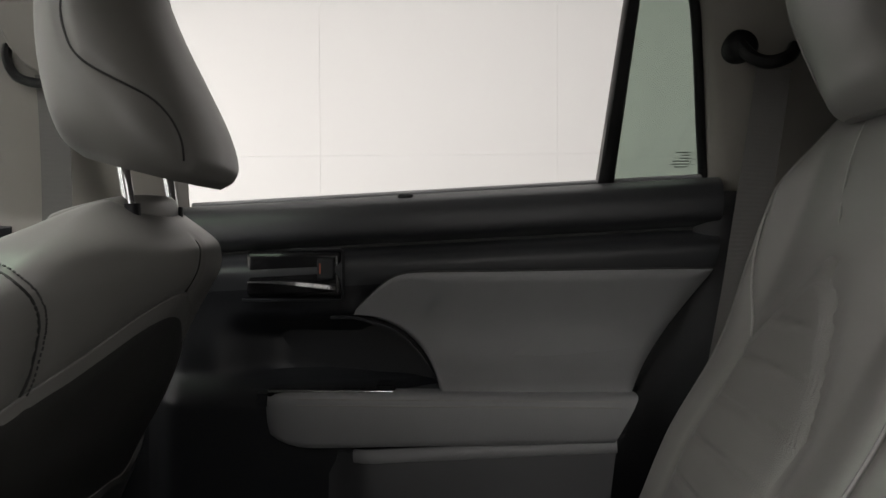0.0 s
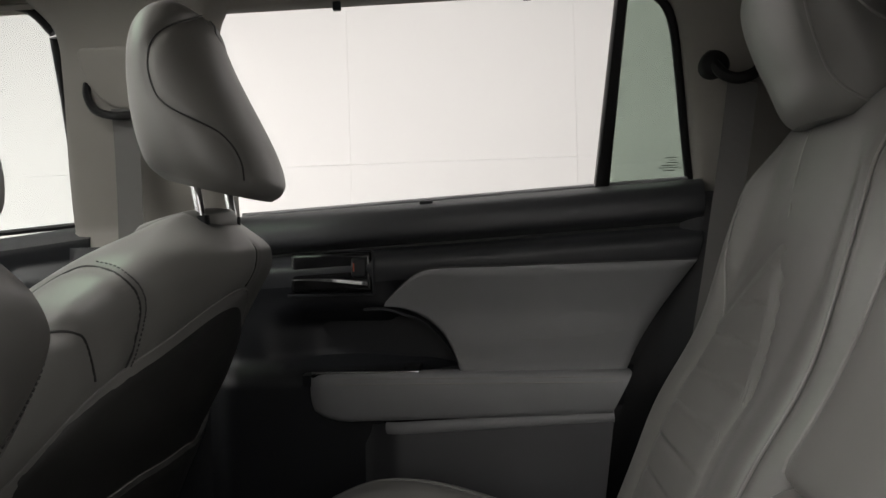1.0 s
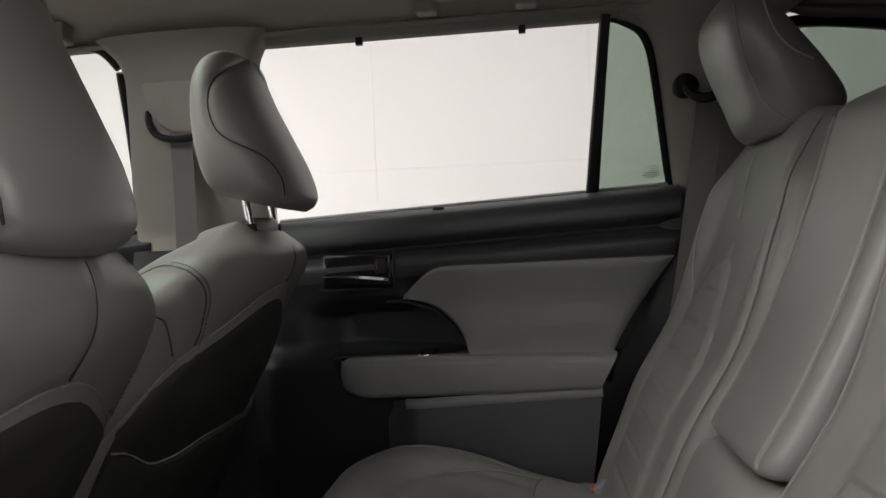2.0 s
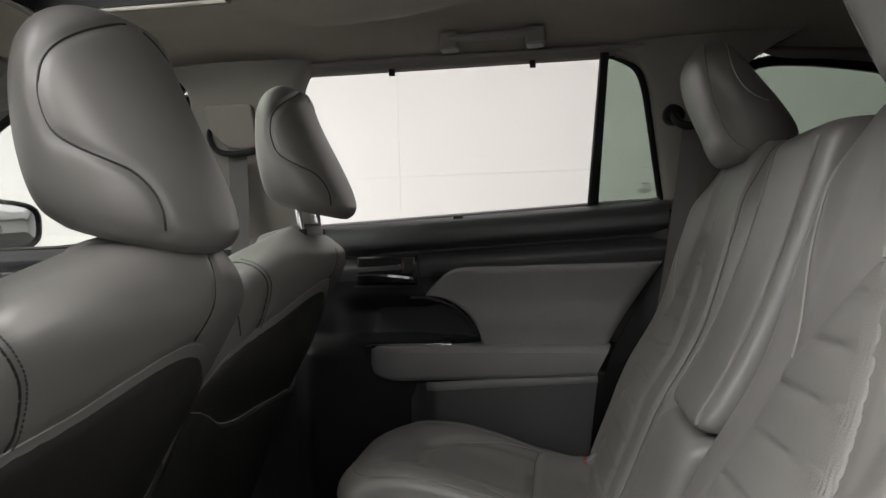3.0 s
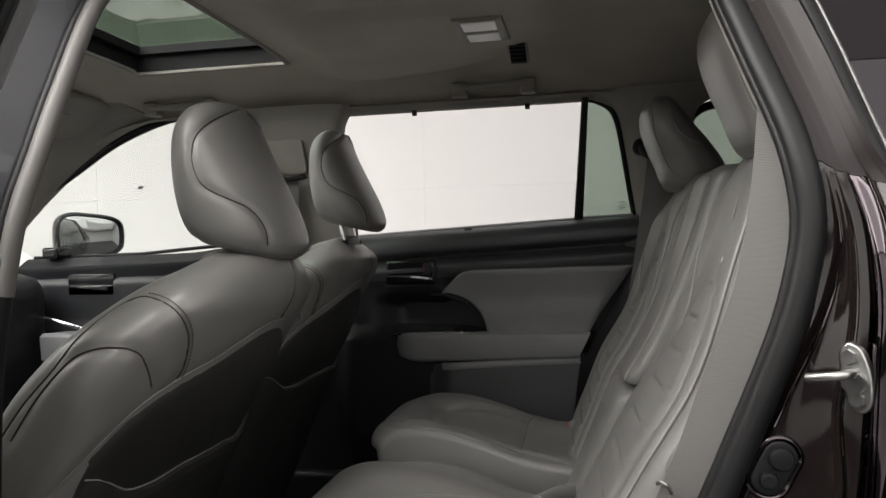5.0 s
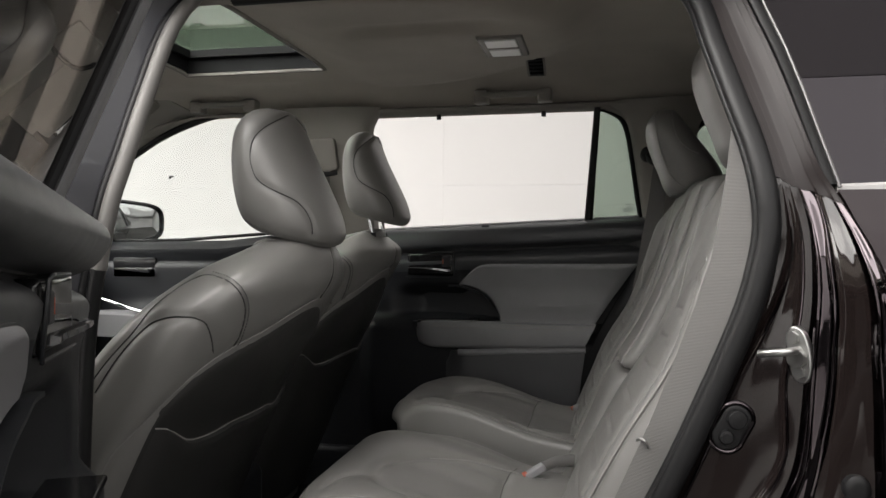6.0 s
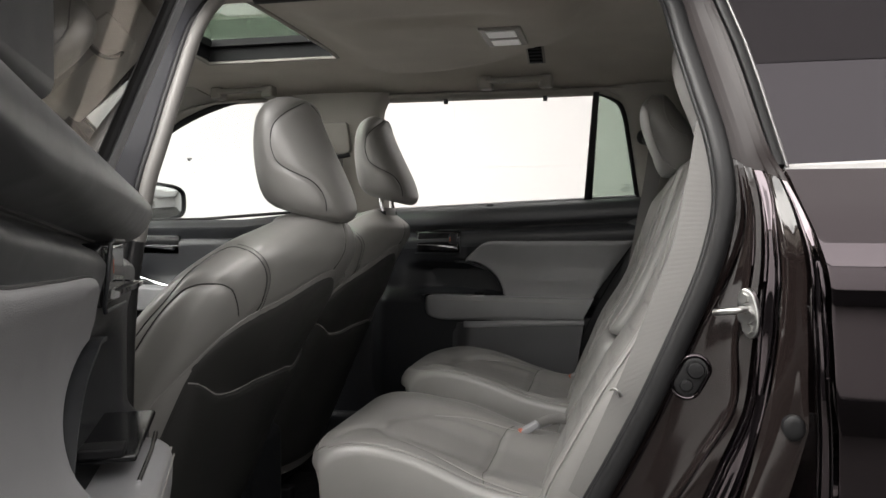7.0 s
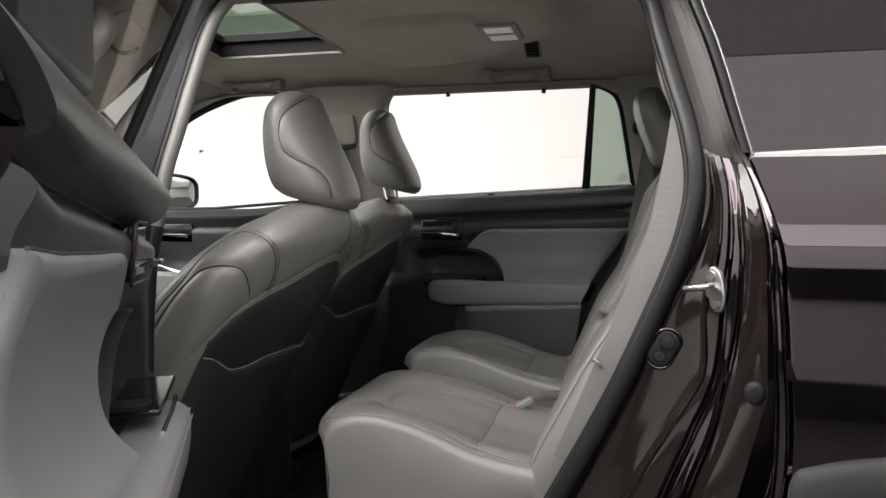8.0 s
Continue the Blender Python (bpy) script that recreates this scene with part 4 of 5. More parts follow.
    M = Matrix(((e1.x, e2.x, 0, q0.x), (e1.y, e2.y, 0, q0.y), (0, 0, 1, 0), (0, 0, 0, 1)))
    part("switch_bezel", block(0.21, 0.40, -0.015, 0.046, 0.921, 0.9290, 0.003, M), GLOSSBLACK, d, "gloss black switch bezel")
    part("window_switch", block(0.375, 0.405, -0.010, 0.034, 0.927, 0.938, 0.003, M), MATTBLACK, d, "black window switch")
    v, f = tube([P(0.212, 0.046, 0.9300), P(0.30, 0.050, 0.9305), P(0.405, 0.050, 0.9305)], 0.003, 8)
    put("bezel_strip", v, f, CHROME, d, "thin chrome strip")
    # armrest
    rings = []
    for i in range(41):
        u = lerp(0.198, 0.770, i / 40)
        e = u - 0.198
        k = math.sqrt(max(0.0, 1 - (1 - min(1, e / 0.09)) ** 2))
        slant = lambda z, u=u: (z - 0.93) * 0.5 * smooth(0.6, 0.770, u)
        zt, zb = 0.930 - 0.010 * (1 - k), lerp(0.880, 0.843 + 0.026 * (u - 0.2), k)
        w = lerp(0.015, 0.072, k)
        prof = [(0.0, zt - 0.004), (w * 0.55, zt), (w * 0.86, zt - 0.001), (w * 0.96, zt - 0.006), (w, zt - 0.018), (w * 0.985, (zt + zb) / 2), (w * 0.93, zb + 0.012), (w * 0.86, zb + 0.003), (w * 0.75, zb), (0.0, zb + 0.006)]
        rings.append([P(u + slant(z), v, z) for v, z in prof])
    v, f = loft(rings)
    arm = put("armrest", v, f, GREYTRIM, d, "grey stitched vinyl armrest")
    for vv, zz in ((0.0685, 0.923), (0.0715, 0.914)):
        v, f = tube([P(u, vv, zz) for u in [lerp(0.262, 0.742, i / 30) for i in range(31)]], 0.0013, 6)
        put("stitched_seam", v, f, DARKSEAM if zz > 0.925 else PIPING, arm)
    # door pocket
    def pocket(s, t):
        u = lerp(0.30, 0.70 + 0.04 * t, s)
        z = lerp(0.56, 0.832 + 0.026 * s, t)
        k = smooth(0.0, 0.16, s)
        return P(u, 0.018 + 0.034 * k + 0.010 * math.sin(math.pi * t) - 0.03 * smooth(0.2, 0.0, t), z)
    v, f = grid(40, 20, pocket, n)
    put("door_pocket", v, f, POCKET, d, "dark moulded door pocket")
    v, f = tube([pocket(lerp(0.1, 1, i / 30), 0.985) for i in range(31)], 0.011, 8, 0.45)
    put("pocket_rim", v, f, GREYTRIM, d, "grey rim of the door pocket")
    # inner handle with its dish
    part("handle_dish", block(0.165, 0.318, -0.03, 0.0045, 1.070, 1.143, 0.008, M), GLOSSBLACK, d, "gloss black handle dish")
    loop = [(0.16, 1.066), (0.318, 1.066), (0.321, 1.070), (0.321, 1.142), (0.316, 1.146), (0.24, 1.146)]
    v, f = tube([P(u, 0.005, z) for u, z in loop], 0.0026, 6)
    put("dish_rim", v, f, BLACKTRIM, d)
    rings = []
    for i in range(17):
        t = i / 16
        u = lerp(0.172, 0.312, t)
        h = lerp(0.0018, 0.0052, smooth(0, 0.9, t))
        zc = 1.0955 - 0.010 * t + 0.004 * math.sin(t * math.pi)
        vc = 0.012 + 0.016 * math.sin(math.pi * min(1, t * 1.1))
        rings.append([P(u, vc + a * 0.007, zc + b * h) for a, b in ((-1, -0.6), (-1, 0.6), (0, 1), (1, 0.6), (1, -0.6), (0, -1))])
    v, f = loft(rings)
    put("door_handle", v, f, CHROME, d, "chrome inner door handle")
    lock = part("lock_switch", block(0.280, 0.308, -0.012, 0.009, 1.098, 1.132, 0.004, M), BLACKTRIM, d)
    part("lock_mark", block(0.284, 0.2865, 0.0088, 0.0096, 1.108, 1.124, 0.0003, M), ORANGE, lock, "orange mark on the lock switch")
    # belt clip
    part("sill_clip", block(0.405, 0.430, -0.050, -0.020, 1.208, 1.2345, 0.004, M), BLACKTRIM, d, "small black sunshade clip")
    # window frame: B side, header, divider, rear
    G = lambda u, z, dv=0.0: P(u, -0.085 + (z - 1.25) * 0.42 + dv, z)
    def bar(name, path, r, squash, mat, lab=""):
        v, f = tube(path, r, 10, squash)
        return put(name, v, f, mat, d, lab)
    # swept frame plates
    def plate(name, a0, a1, b0, b1, mat, dv0, dv1):
        """A frame member between two edge lines in (u, z)."""
        rings = []
        for i in range(13):
            t = i / 12
            p, q = (lerp(a0[0], a1[0], t), lerp(a0[1], a1[1], t)), (lerp(b0[0], b1[0], t), lerp(b0[1], b1[1], t))
            rings.append([G(p[0], p[1], dv0), G(p[0], p[1], dv1 - 0.004), G(lerp(p[0], q[0], 0.15), lerp(p[1], q[1], 0.15), dv1), G(lerp(p[0], q[0], 0.85), lerp(p[1], q[1], 0.85), dv1), G(q[0], q[1], dv1 - 0.004), G(q[0], q[1], dv0)])
        v, f = loft(rings)
        return put(name, v, f, mat, d)
    plate("front_sash", (-0.05, 1.15), (-0.005, 1.60), (-0.005, 1.15), (0.03, 1.60), GREYTRIM, -0.02, 0.012)
    plate("glass_channel", (-0.004, 1.17), (0.031, 1.585), (0.014, 1.17), (0.046, 1.585), RUBBER, -0.015, 0.006)
    plate("divider_bar", (0.730, 1.25), (0.760, 1.585), (0.756, 1.25), (0.779, 1.585), RUBBER, -0.012, 0.022)
    plate("header", (0.0, 1.578), (0.82, 1.580), (0.0, 1.608), (0.80, 1.608), BEIGE, -0.02, 0.014)
    rear = [(0.906, 1.25), (0.890, 1.34), (0.873, 1.44), (0.858, 1.515), (0.838, 1.555), (0.80, 1.577), (0.774, 1.584)]
    bar("rear_sash", [G(u, z, 0.0) for u, z in [(p.x, p.y) for p in curve([(a, b, 0) for a, b in rear], 6)]], 0.008, 0.9, RUBBER)
    bar("rear_sash_frame", [G(u + 0.022, z + 0.008, 0.004) for u, z in [(p.x, p.y) for p in curve([(a, b, 0) for a, b in rear], 6)]], 0.017, 0.9, BEIGE)
    # panes
    outline = [(0.752, 1.255), (0.900, 1.262), (0.886, 1.34), (0.870, 1.44), (0.855, 1.512), (0.835, 1.552), (0.80, 1.575), (0.775, 1.578)]
    v, f = prism([(a, b) for a, b in outline], 0.004, lambda a, b, h: G(a, b, -0.006 + h), 0.001, 1)
    q = put("quarter_pane", v, f, TINT, d, "green-tinted fixed quarter pane", sharp=30)
    q.visible_shadow = False
    if covered:
        v, f = prism([(0.006, 1.20), (0.744, 1.25), (0.768, 1.583), (0.04, 1.583)], 0.004, lambda a, b, h: G(a, b, -0.006 + h), 0.001, 1)
        q = put("window_pane", v, f, SMOKE, d, "smoke-tinted door window pane", sharp=30)
        q.visible_shadow = False
    # etched marking, unreadable: small bars
    for i, (w0, w1) in enumerate(((0.858, 0.880), (0.866, 0.878), (0.862, 0.882), (0.852, 0.878), (0.848, 0.880), (0.856, 0.876))):
        z = 1.300 - i * 0.0045
        v, f = prism([(w0, z), (w1, z), (w1, z + 0.0018), (w0, z + 0.0018)], 0.0004, lambda a, b, h: G(a, b, -0.001 + h), 0.0001, 1)
        put("etched_mark", v, f, PRINT, d, "tiny etched marking on the glass")
    v, f = tube([G(0.886 + 0.0045 * math.cos(a), 1.286 + 0.0045 * math.sin(a), -0.001) for a in [math.tau * i / 16 for i in range(17)]], 0.0006, 5)
    put("etched_mark", v, f, PRINT, d, "tiny etched ring on the glass")
    for u in (0.281, 0.609):
        bm = block(-0.007, 0.007, -0.004, 0.006, -0.010, 0.006, 0.002)
        c = G(u, 1.574, 0.012)
        bmesh.ops.translate(bm, vec=c, verts=bm.verts)
        part("shade_hook", bm, BLACKTRIM, d, "small black sunshade hook")
    if covered:
        part("quarter_trim", block(0.62, 0.86, -0.10, -0.012, 1.225, 1.58, 0.014, Matrix.Translation(P(0, 0, 1.3) - P(0, 0, 1.0) + V((0, 0, -0.29))) @ M), BLACKTRIM, d, "black trim cover over the rear window divider")
    # outer skin
    def skin(s, t):
        u1 = REAR_EDGE(lerp(0.47, 1.25, t)) + 0.055
        u = lerp(-0.03, u1, s)
        z = lerp(0.42, BELT(u) - 0.01, t)
        return P(u, -0.115 - 0.035 * math.sin(math.pi * min(1, t * 0.8 + 0.1)), z)
    v, f = grid(24, 24, skin, P(0, 0.03, 0) - P(0, 0, 0))
    put("outer_skin", v, f, PAINT, d, "dark brown painted door skin")
    # edge web joining skin and trim at the free end
    def web(s, t):
        z = lerp(0.45, 1.23, t)
        return P(REAR_EDGE(z) + lerp(0.0, 0.03, s), lerp(-0.02, -0.12, s), z)
    v, f = grid(4, 20, web)
    put("end_face", v, f, PAINT, d)
    def web2(s, t):
        z = lerp(0.45, 1.17, t)
        return P(lerp(0.0, -0.025, s), lerp(-0.05, -0.12, s), z)
    v, f = grid(4, 20, web2)
    put("hinge_face", v, f, PAINT, d)
    return d


rear_door("closed passenger-side rear door with grey padded trim, window lowered", lambda u, v, z: V((u - 0.48, 1.12 - v, z)), False)
DO, DD, DN = V((-0.370, -0.365, 0)), V((0.485, -0.875, 0)).normalized(), V((0.875, 0.485, 0)).normalized()
rear_door("open driver-side rear door with grey padded trim", lambda u, v, z: DO + DD * (u - 0.56 * smooth(0.93, 1.11, z) * smooth(1.26, 1.18, z) * max(0.0, u - 0.70) + 0.028 * smooth(0.34, 0.44, u) * smooth(0.62, 0.50, u) * smooth(0.90, 0.95, z) * smooth(1.07, 1.0, z)) + DN * (v + 0.018 + 0.035 * smooth(1.12, 1.20, z)) + V((0, 0, z + 0.03 * (u - 0.3) - 0.028 * smooth(1.06, 0.95, z))), True)


# ---- front doors, seen past the seats ----
def front_door(label, S):
    """S(x, y, z) sets the far-side place to the side that the door is on."""
    d = thing("front_door", label, "car door", "front doors")
    bz = lambda x: 1.180 + 0.10 * max(0, x + 1.0) ** 1.0 + 0.015 * (x + 1.0)
    def fn(s, t):
        x = lerp(-1.62, -0.72, s)
        z = lerp(0.47, bz(x), t)
        dz = bz(x) - z
        v = -0.06 + 0.05 * smooth(0.0, 0.03, dz) - 0.012 * smooth(0.05, 0.06, dz) * smooth(0.085, 0.075, dz) + 0.02 * smooth(0.20, 0.27, dz)
        return S(x, 1.14 - v, z)
    v, f = grid(40, 50, fn, S(0, 0.05, 0) - S(0, 0, 0))
    put("inner_panel", v, f, BLACKTRIM, d, "black moulded inner door panel")
    def padfn(s, t):
        x = lerp(-1.08, -0.74, s)
        z = lerp(0.90, 1.075 - 0.10 * smooth(-0.98, -1.08, x), t)
        e = min(1, min(s, 1 - s, t, 1 - t) * 10)
        return S(x, 1.125 - 0.012 * math.sqrt(e), z)
    v, f = grid(20, 14, padfn, S(0, 0.03, 0) - S(0, 0, 0))
    put("padded_panel", v, f, GREYTRIM, d, "grey vinyl padded door panel")
    rings = []
    for i in range(25):
        x = lerp(-1.42, -0.76, i / 24)
        rings.append([S(x, 1.13, 0.93), S(x, 1.02, 0.935), S(x, 1.005, 0.925), S(x, 1.01, 0.85), S(x, 1.13, 0.83)])
    v, f = loft(rings)
    put("armrest", v, f, GREYTRIM, d, "grey vinyl armrest")
    v, f = tube(curve([S(-1.50, 1.04, 0.990), S(-1.38, 1.02, 0.978), S(-1.22, 1.01, 0.940), S(-1.08, 1.005, 0.925)], 8), 0.006, 8)
    put("chrome_strip", v, f, CHROME, d, "chrome strip on the armrest")
    v, f = prism([(-1.42, 1.046), (-1.26, 1.046), (-1.255, 1.052), (-1.255, 1.112), (-1.26, 1.118), (-1.42, 1.118), (-1.427, 1.11), (-1.427, 1.054)], 0.010, lambda a, b, h: S(a, 1.1600 - h, b), 0.003)
    put("handle_dish", v, f, GLOSSBLACK, d)
    rings = []
    for i in range(13):
        t = i / 12
        x = lerp(-1.40, -1.265, t)
        h = lerp(0.004, 0.0075, t)
        rings.append([S(x, 1.126 + a * 0.006, 1.078 - 0.008 * t + b * h) for a, b in ((-1, -0.6), (-1, 0.6), (0, 1), (1, 0.6), (1, -0.6), (0, -1))])
    v, f = loft(rings)
    put("door_handle", v, f, CHROME, d, "chrome inner door handle")
    # window frame
    G = lambda x, z, dv=0.0: S(x, 1.205 - (z - 1.25) * 0.42 - dv, z)
    top = curve([(-1.70, 1.235, 0), (-1.54, 1.362, 0), (-1.33, 1.470, 0), (-1.18, 1.540, 0), (-1.02, 1.590, 0), (-0.88, 1.612, 0), (-0.77, 1.604, 0), (-0.725, 1.56, 0)], 8)
    v, f = tube([G(p.x, p.y, 0.0) for p in top], 0.013, 10)
    put("window_frame", v, f, RUBBER, d)
    v, f = tube([G(-0.725, 1.55), G(-0.735, 1.45), G(-0.755, 1.30), G(-0.765, 1.18)], 0.013, 10)
    put("rear_sash", v, f, RUBBER, d)
    for nm, xa, xb, mat in (("rear_frame", -0.534, -0.484, SASHPAINT), ("rear_channel", -0.571, -0.535, MATTBLACK)):
        v, f = loft([[G(xa + dx, z, -0.012), G(xa + dx, z, 0.006), G(xb + dx, z, 0.006), G(xb + dx, z, -0.009), G(xb + dx - 0.004, z, -0.012)] for z, dx in ((1.17, -0.016), (1.33, -0.010), (1.45, 0.0), (1.55, 0.003), (1.60, 0.004))])
        put(nm, v, f, mat, d, "brown painted window frame" if mat is SASHPAINT else "", sharp=30)
    v, f = tube([G(x, bz(x) + 0.004, 0.004) for x in (-1.62, -1.2, -0.74)], 0.006, 8)
    put("glass_seal", v, f, RUBBER, d)
    v, f = prism([(p.x, p.y) for p in top] + [(-0.76, 1.18), (-1.62, 1.165)], 0.004, lambda a, b, h: G(a, b, -0.004 + h), 0.001, 1)
    q = put("window_pane", v, f, CLEAR, d, "clear front window pane", sharp=30)
    q.visible_shadow = False
    def skin(s, t):
        x = lerp(-1.66, -0.52, s)
        z = lerp(0.42, bz(x) - 0.01, t)
        return S(x, 1.235 + 0.03 * math.sin(math.pi * min(1, t * 0.8 + 0.1)), z)
    v, f = grid(16, 20, skin, S(0, -0.02, 0) - S(0, 0, 0))
    put("outer_skin", v, f, PAINT, d, "dark brown painted door skin")
    # outside mirror: housing and pane, turned towards the driver
    c = V((-1.465, 1.325, 1.250))
    mm = Matrix.Translation(c) @ Matrix.Rotation(radians(-27), 4, "Z")
    L = lambda x, y, z: S(*(mm @ V((x, y, z))))
    def ring_at(x, ky, kz, dz=0.0, count=36):
        out = []
        for j in range(count):
            a = math.tau * j / count
            ca, sa = math.cos(a), math.sin(a)
            yy = math.copysign(abs(ca) ** 0.55, ca) * ky
            zz = math.copysign(abs(sa) ** 0.55, sa) * kz * (1 - 0.12 * (yy / 0.12))
            out.append((x, yy, zz + dz))
        return out
    prof = [(-0.105, 0.02, 0.012), (-0.10, 0.055, 0.035), (-0.085, 0.085, 0.055), (-0.06, 0.108, 0.070), (-0.03, 0.120, 0.078), (0.0, 0.124, 0.081), (0.010, 0.122, 0.080), (0.012, 0.116, 0.074), (0.0, 0.112, 0.070)]
    v, f = loft([[L(*p) for p in ring_at(x, ky, kz)] for x, ky, kz in prof])
    shell = put("mirror_shell", v, f, GLOSSBLACK, d, "gloss black outside mirror housing")
    v, f = loft([[L(*p) for p in ring_at(x, 0.111 * k, 0.069 * k)] for x, k in ((0.001, 1.0), (0.0035, 1.0), (0.0045, 0.985))])
    put("mirror_pane", v, f, MIRROR, shell, "mirror glass")
    part("mirror_foot", block(-0.03, 0.03, -0.09, 0.09, -0.02, 0.02, 0.01, Matrix.Translation(S(c.x - 0.04, 1.25, 1.19))), GLOSSBLACK, d)
    return d


front_door("closed passenger-side front door with mirror", lambda x, y, z: V((x, y, z)))
front_door("closed driver-side front door with mirror", lambda x, y, z: V((x, 2 * YC - y, z)))

# ---- front seats ----
HR_ROWS = [  # height share, front x, rear x, half-width
    (0.00, -0.336, -0.200, 0.090), (0.03, -0.349, -0.188, 0.108), (0.10, -0.356, -0.182, 0.121), (0.25, -0.362, -0.193, 0.129), (0.45, -0.365, -0.218, 0.132),
    (0.65, -0.363, -0.245, 0.131), (0.80, -0.357, -0.263, 0.124), (0.90, -0.346, -0.271, 0.111), (0.96, -0.331, -0.276, 0.092), (0.99, -0.316, -0.281, 0.066), (1.0, -0.306, -0.286, 0.032)]
BACK_ROWS = [  # height, front x, rear x, half-width
    (0.40, -0.72, -0.545, 0.20), (0.50, -0.730, -0.510, 0.235), (0.56, -0.720, -0.485, 0.262), (0.70, -0.670, -0.430, 0.284), (0.85, -0.595, -0.362, 0.288), (0.95, -0.540, -0.302, 0.284), (1.02, -0.497, -0.256, 0.276),
    (1.07, -0.462, -0.222, 0.258), (1.105, -0.425, -0.200, 0.230), (1.135, -0.385, -0.196, 0.190), (1.157, -0.345, -0.200, 0.145), (1.173, -0.318, -0.208, 0.108), (1.183, -0.300, -0.220, 0.070), (1.186, -0.285, -0.235, 0.035)]
ARC_ONE = [(-0.535, -0.165, 0.920), (-0.49, -0.158, 0.975), (-0.440, -0.150, 1.030), (-0.415, -0.125, 1.075), (-0.385, -0.095, 1.110), (-0.355, -0.084, 1.123), (-0.322, -0.092, 1.121), (-0.291, -0.102, 1.110), (-0.272, -0.102, 1.092), (-0.270, -0.088, 1.066), (-0.278, -0.077, 1.042), (-0.292, -0.068, 1.014), (-0.302, -0.068, 0.998)]
ARC_TWO = [(-0.50, -0.165, 0.930), (-0.46, -0.16, 0.99), (-0.417, -0.151, 1.038), (-0.394, -0.149, 1.052), (-0.365, -0.148, 1.058), (-0.337, -0.147, 1.057), (-0.322, -0.139, 1.050), (-0.316, -0.131, 1.040), (-0.315, -0.116, 1.013), (-0.320, -0.102, 0.990)]
RIM = [(-0.56, -0.16, 0.62), (-0.52, -0.17, 0.72), (-0.470, -0.167, 0.823), (-0.436, -0.158, 0.862), (-0.400, -0.142, 0.902), (-0.366, -0.124, 0.940), (-0.333, -0.101, 0.974), (-0.300, -0.065, 1.000), (-0.272, -0.014, 1.022), (-0.252, 0.020, 1.038), (-0.236, 0.060, 1.056), (-0.226, 0.092, 1.064), (-0.225, 0.115, 1.066)]


def front_seat(label, dx, dy, dz, lift, slim=0.0):
    cy = 0.115
    seat = thing("driver_chair" if dy == 0 else "passenger_chair", label, "car seat", "front seats")
    # backrest
    zs = [0.40 + (1.186 - 0.40) * (1 - (1 - i / 90) ** 1.6) for i in range(91)]
    rings = []
    for z in zs:
        fx, rx, w = table(BACK_ROWS, z)
        rx -= slim * (smooth(0.90, 1.06, z) + 1.3 * smooth(1.13, 1.18, z))
        wing = lambda py, z=z: -0.045 * smooth(0.55, 0.95, abs(py)) * smooth(1.12, 0.95, z) + 0.02 * smooth(0.6, 0.0, abs(py))
        rings.append(superring(0, cy, z, fx, rx, w, 3.6, 150, 0.0, None, wing, 1.95))
    bv, bf = loft(rings)
    flip = lambda line: [V((p[0], 2 * cy - p[1], p[2])) for p in line]
    raw = tree_of(bv, bf)
    seams = []
    for line in (ARC_ONE, ARC_TWO, RIM):
        one = snap(raw, curve(line, 6))
        seams += [one, snap(raw, flip(one))]
    spine = snap(raw, curve([(-0.226, cy + 0.01, 1.070), (-0.198, cy + 0.01, 1.10), (-0.194, cy + 0.01, 1.13), (-0.205, cy + 0.008, 1.165)], 6))
    bv = groove(bv, seams[:4], 0.0050, 0.009, bf)
    bv = groove(bv, seams[4:], 0.0035, 0.007, bf)
    bv = groove(bv, [spine], 0.0030, 0.005, bf)
    back = put("backrest", bv, bf, LEATHER, seat)
    tree = tree_of(bv, bf)
    cord("stitched_seam", sink(raw, spine, 0.0026, (-0.42, cy)), 0.0012, SHELL, back)
    # rear shell panel, up to an arched seam
    def top(y):
        return table([(0.0, 1.066), (0.023, 1.064), (0.055, 1.056), (0.095, 1.038), (0.129, 1.022), (0.18, 1.000), (0.216, 0.974), (0.239, 0.940), (0.257, 0.902), (0.273, 0.862), (0.29, 0.80)], abs(y - cy))[0] - 0.004

    def shell(off, y0, y1, hi, lo):
        def fn(s, t):
            y = lerp(y0, y1, s)
            z = lerp(lo, hi(y), t)
            y = cy + (y - cy) * min(1, (table(BACK_ROWS, z)[2] - 0.014) / 0.262)
            h = tree.ray_cast(V((1, y, z)), V((-1, 0, 0)))
            x = h[0].x if h[0] is not None else lerp(table(BACK_ROWS, z)[0], table(BACK_ROWS, z)[1], 0.5)
            e = min(s, 1 - s, (1 - t) * 2.2) * 14
            return (x + off * (min(1, e) ** 0.5) - 0.003, y, z)
        return grid(44, 44, fn, (-0.05, 0, 0))
    v, f = shell(0.007, cy - 0.262, cy + 0.262, top, 0.43)
    put("back_panel", v, f, SHELL, seat, "dark grey vinyl backrest panel")
    # magazine pocket
    lip = lambda y: 0.848 + 0.026 * smooth(0.17, 0.25, abs(y - cy)) - 0.012 * smooth(0.06, 0.14, abs(y - cy)) * smooth(0.24, 0.16, abs(y - cy))
    v, f = shell(0.018, cy - 0.252, cy + 0.252, lip, 0.45)
    put("map_pocket", v, f, SHELL, seat, "slack map pocket on the backrest")
    seam = [(1, cy + 0.248 * (i / 30 * 2 - 1), lip(cy + 0.248 * (i / 30 * 2 - 1)) - 0.003) for i in range(31)]
    tr2 = tree_of(v, f)
    seam_on(tr2, seam, (-1, 0, 0), "pocket_piping", PIPING, seat, 0.0020, 0.0008)
    # piping and stitching in the seam valleys
    for i, line in enumerate(seams):
        line = sink(raw, line, 0.0025 if i > 3 else 0.0040, (-0.42, cy))
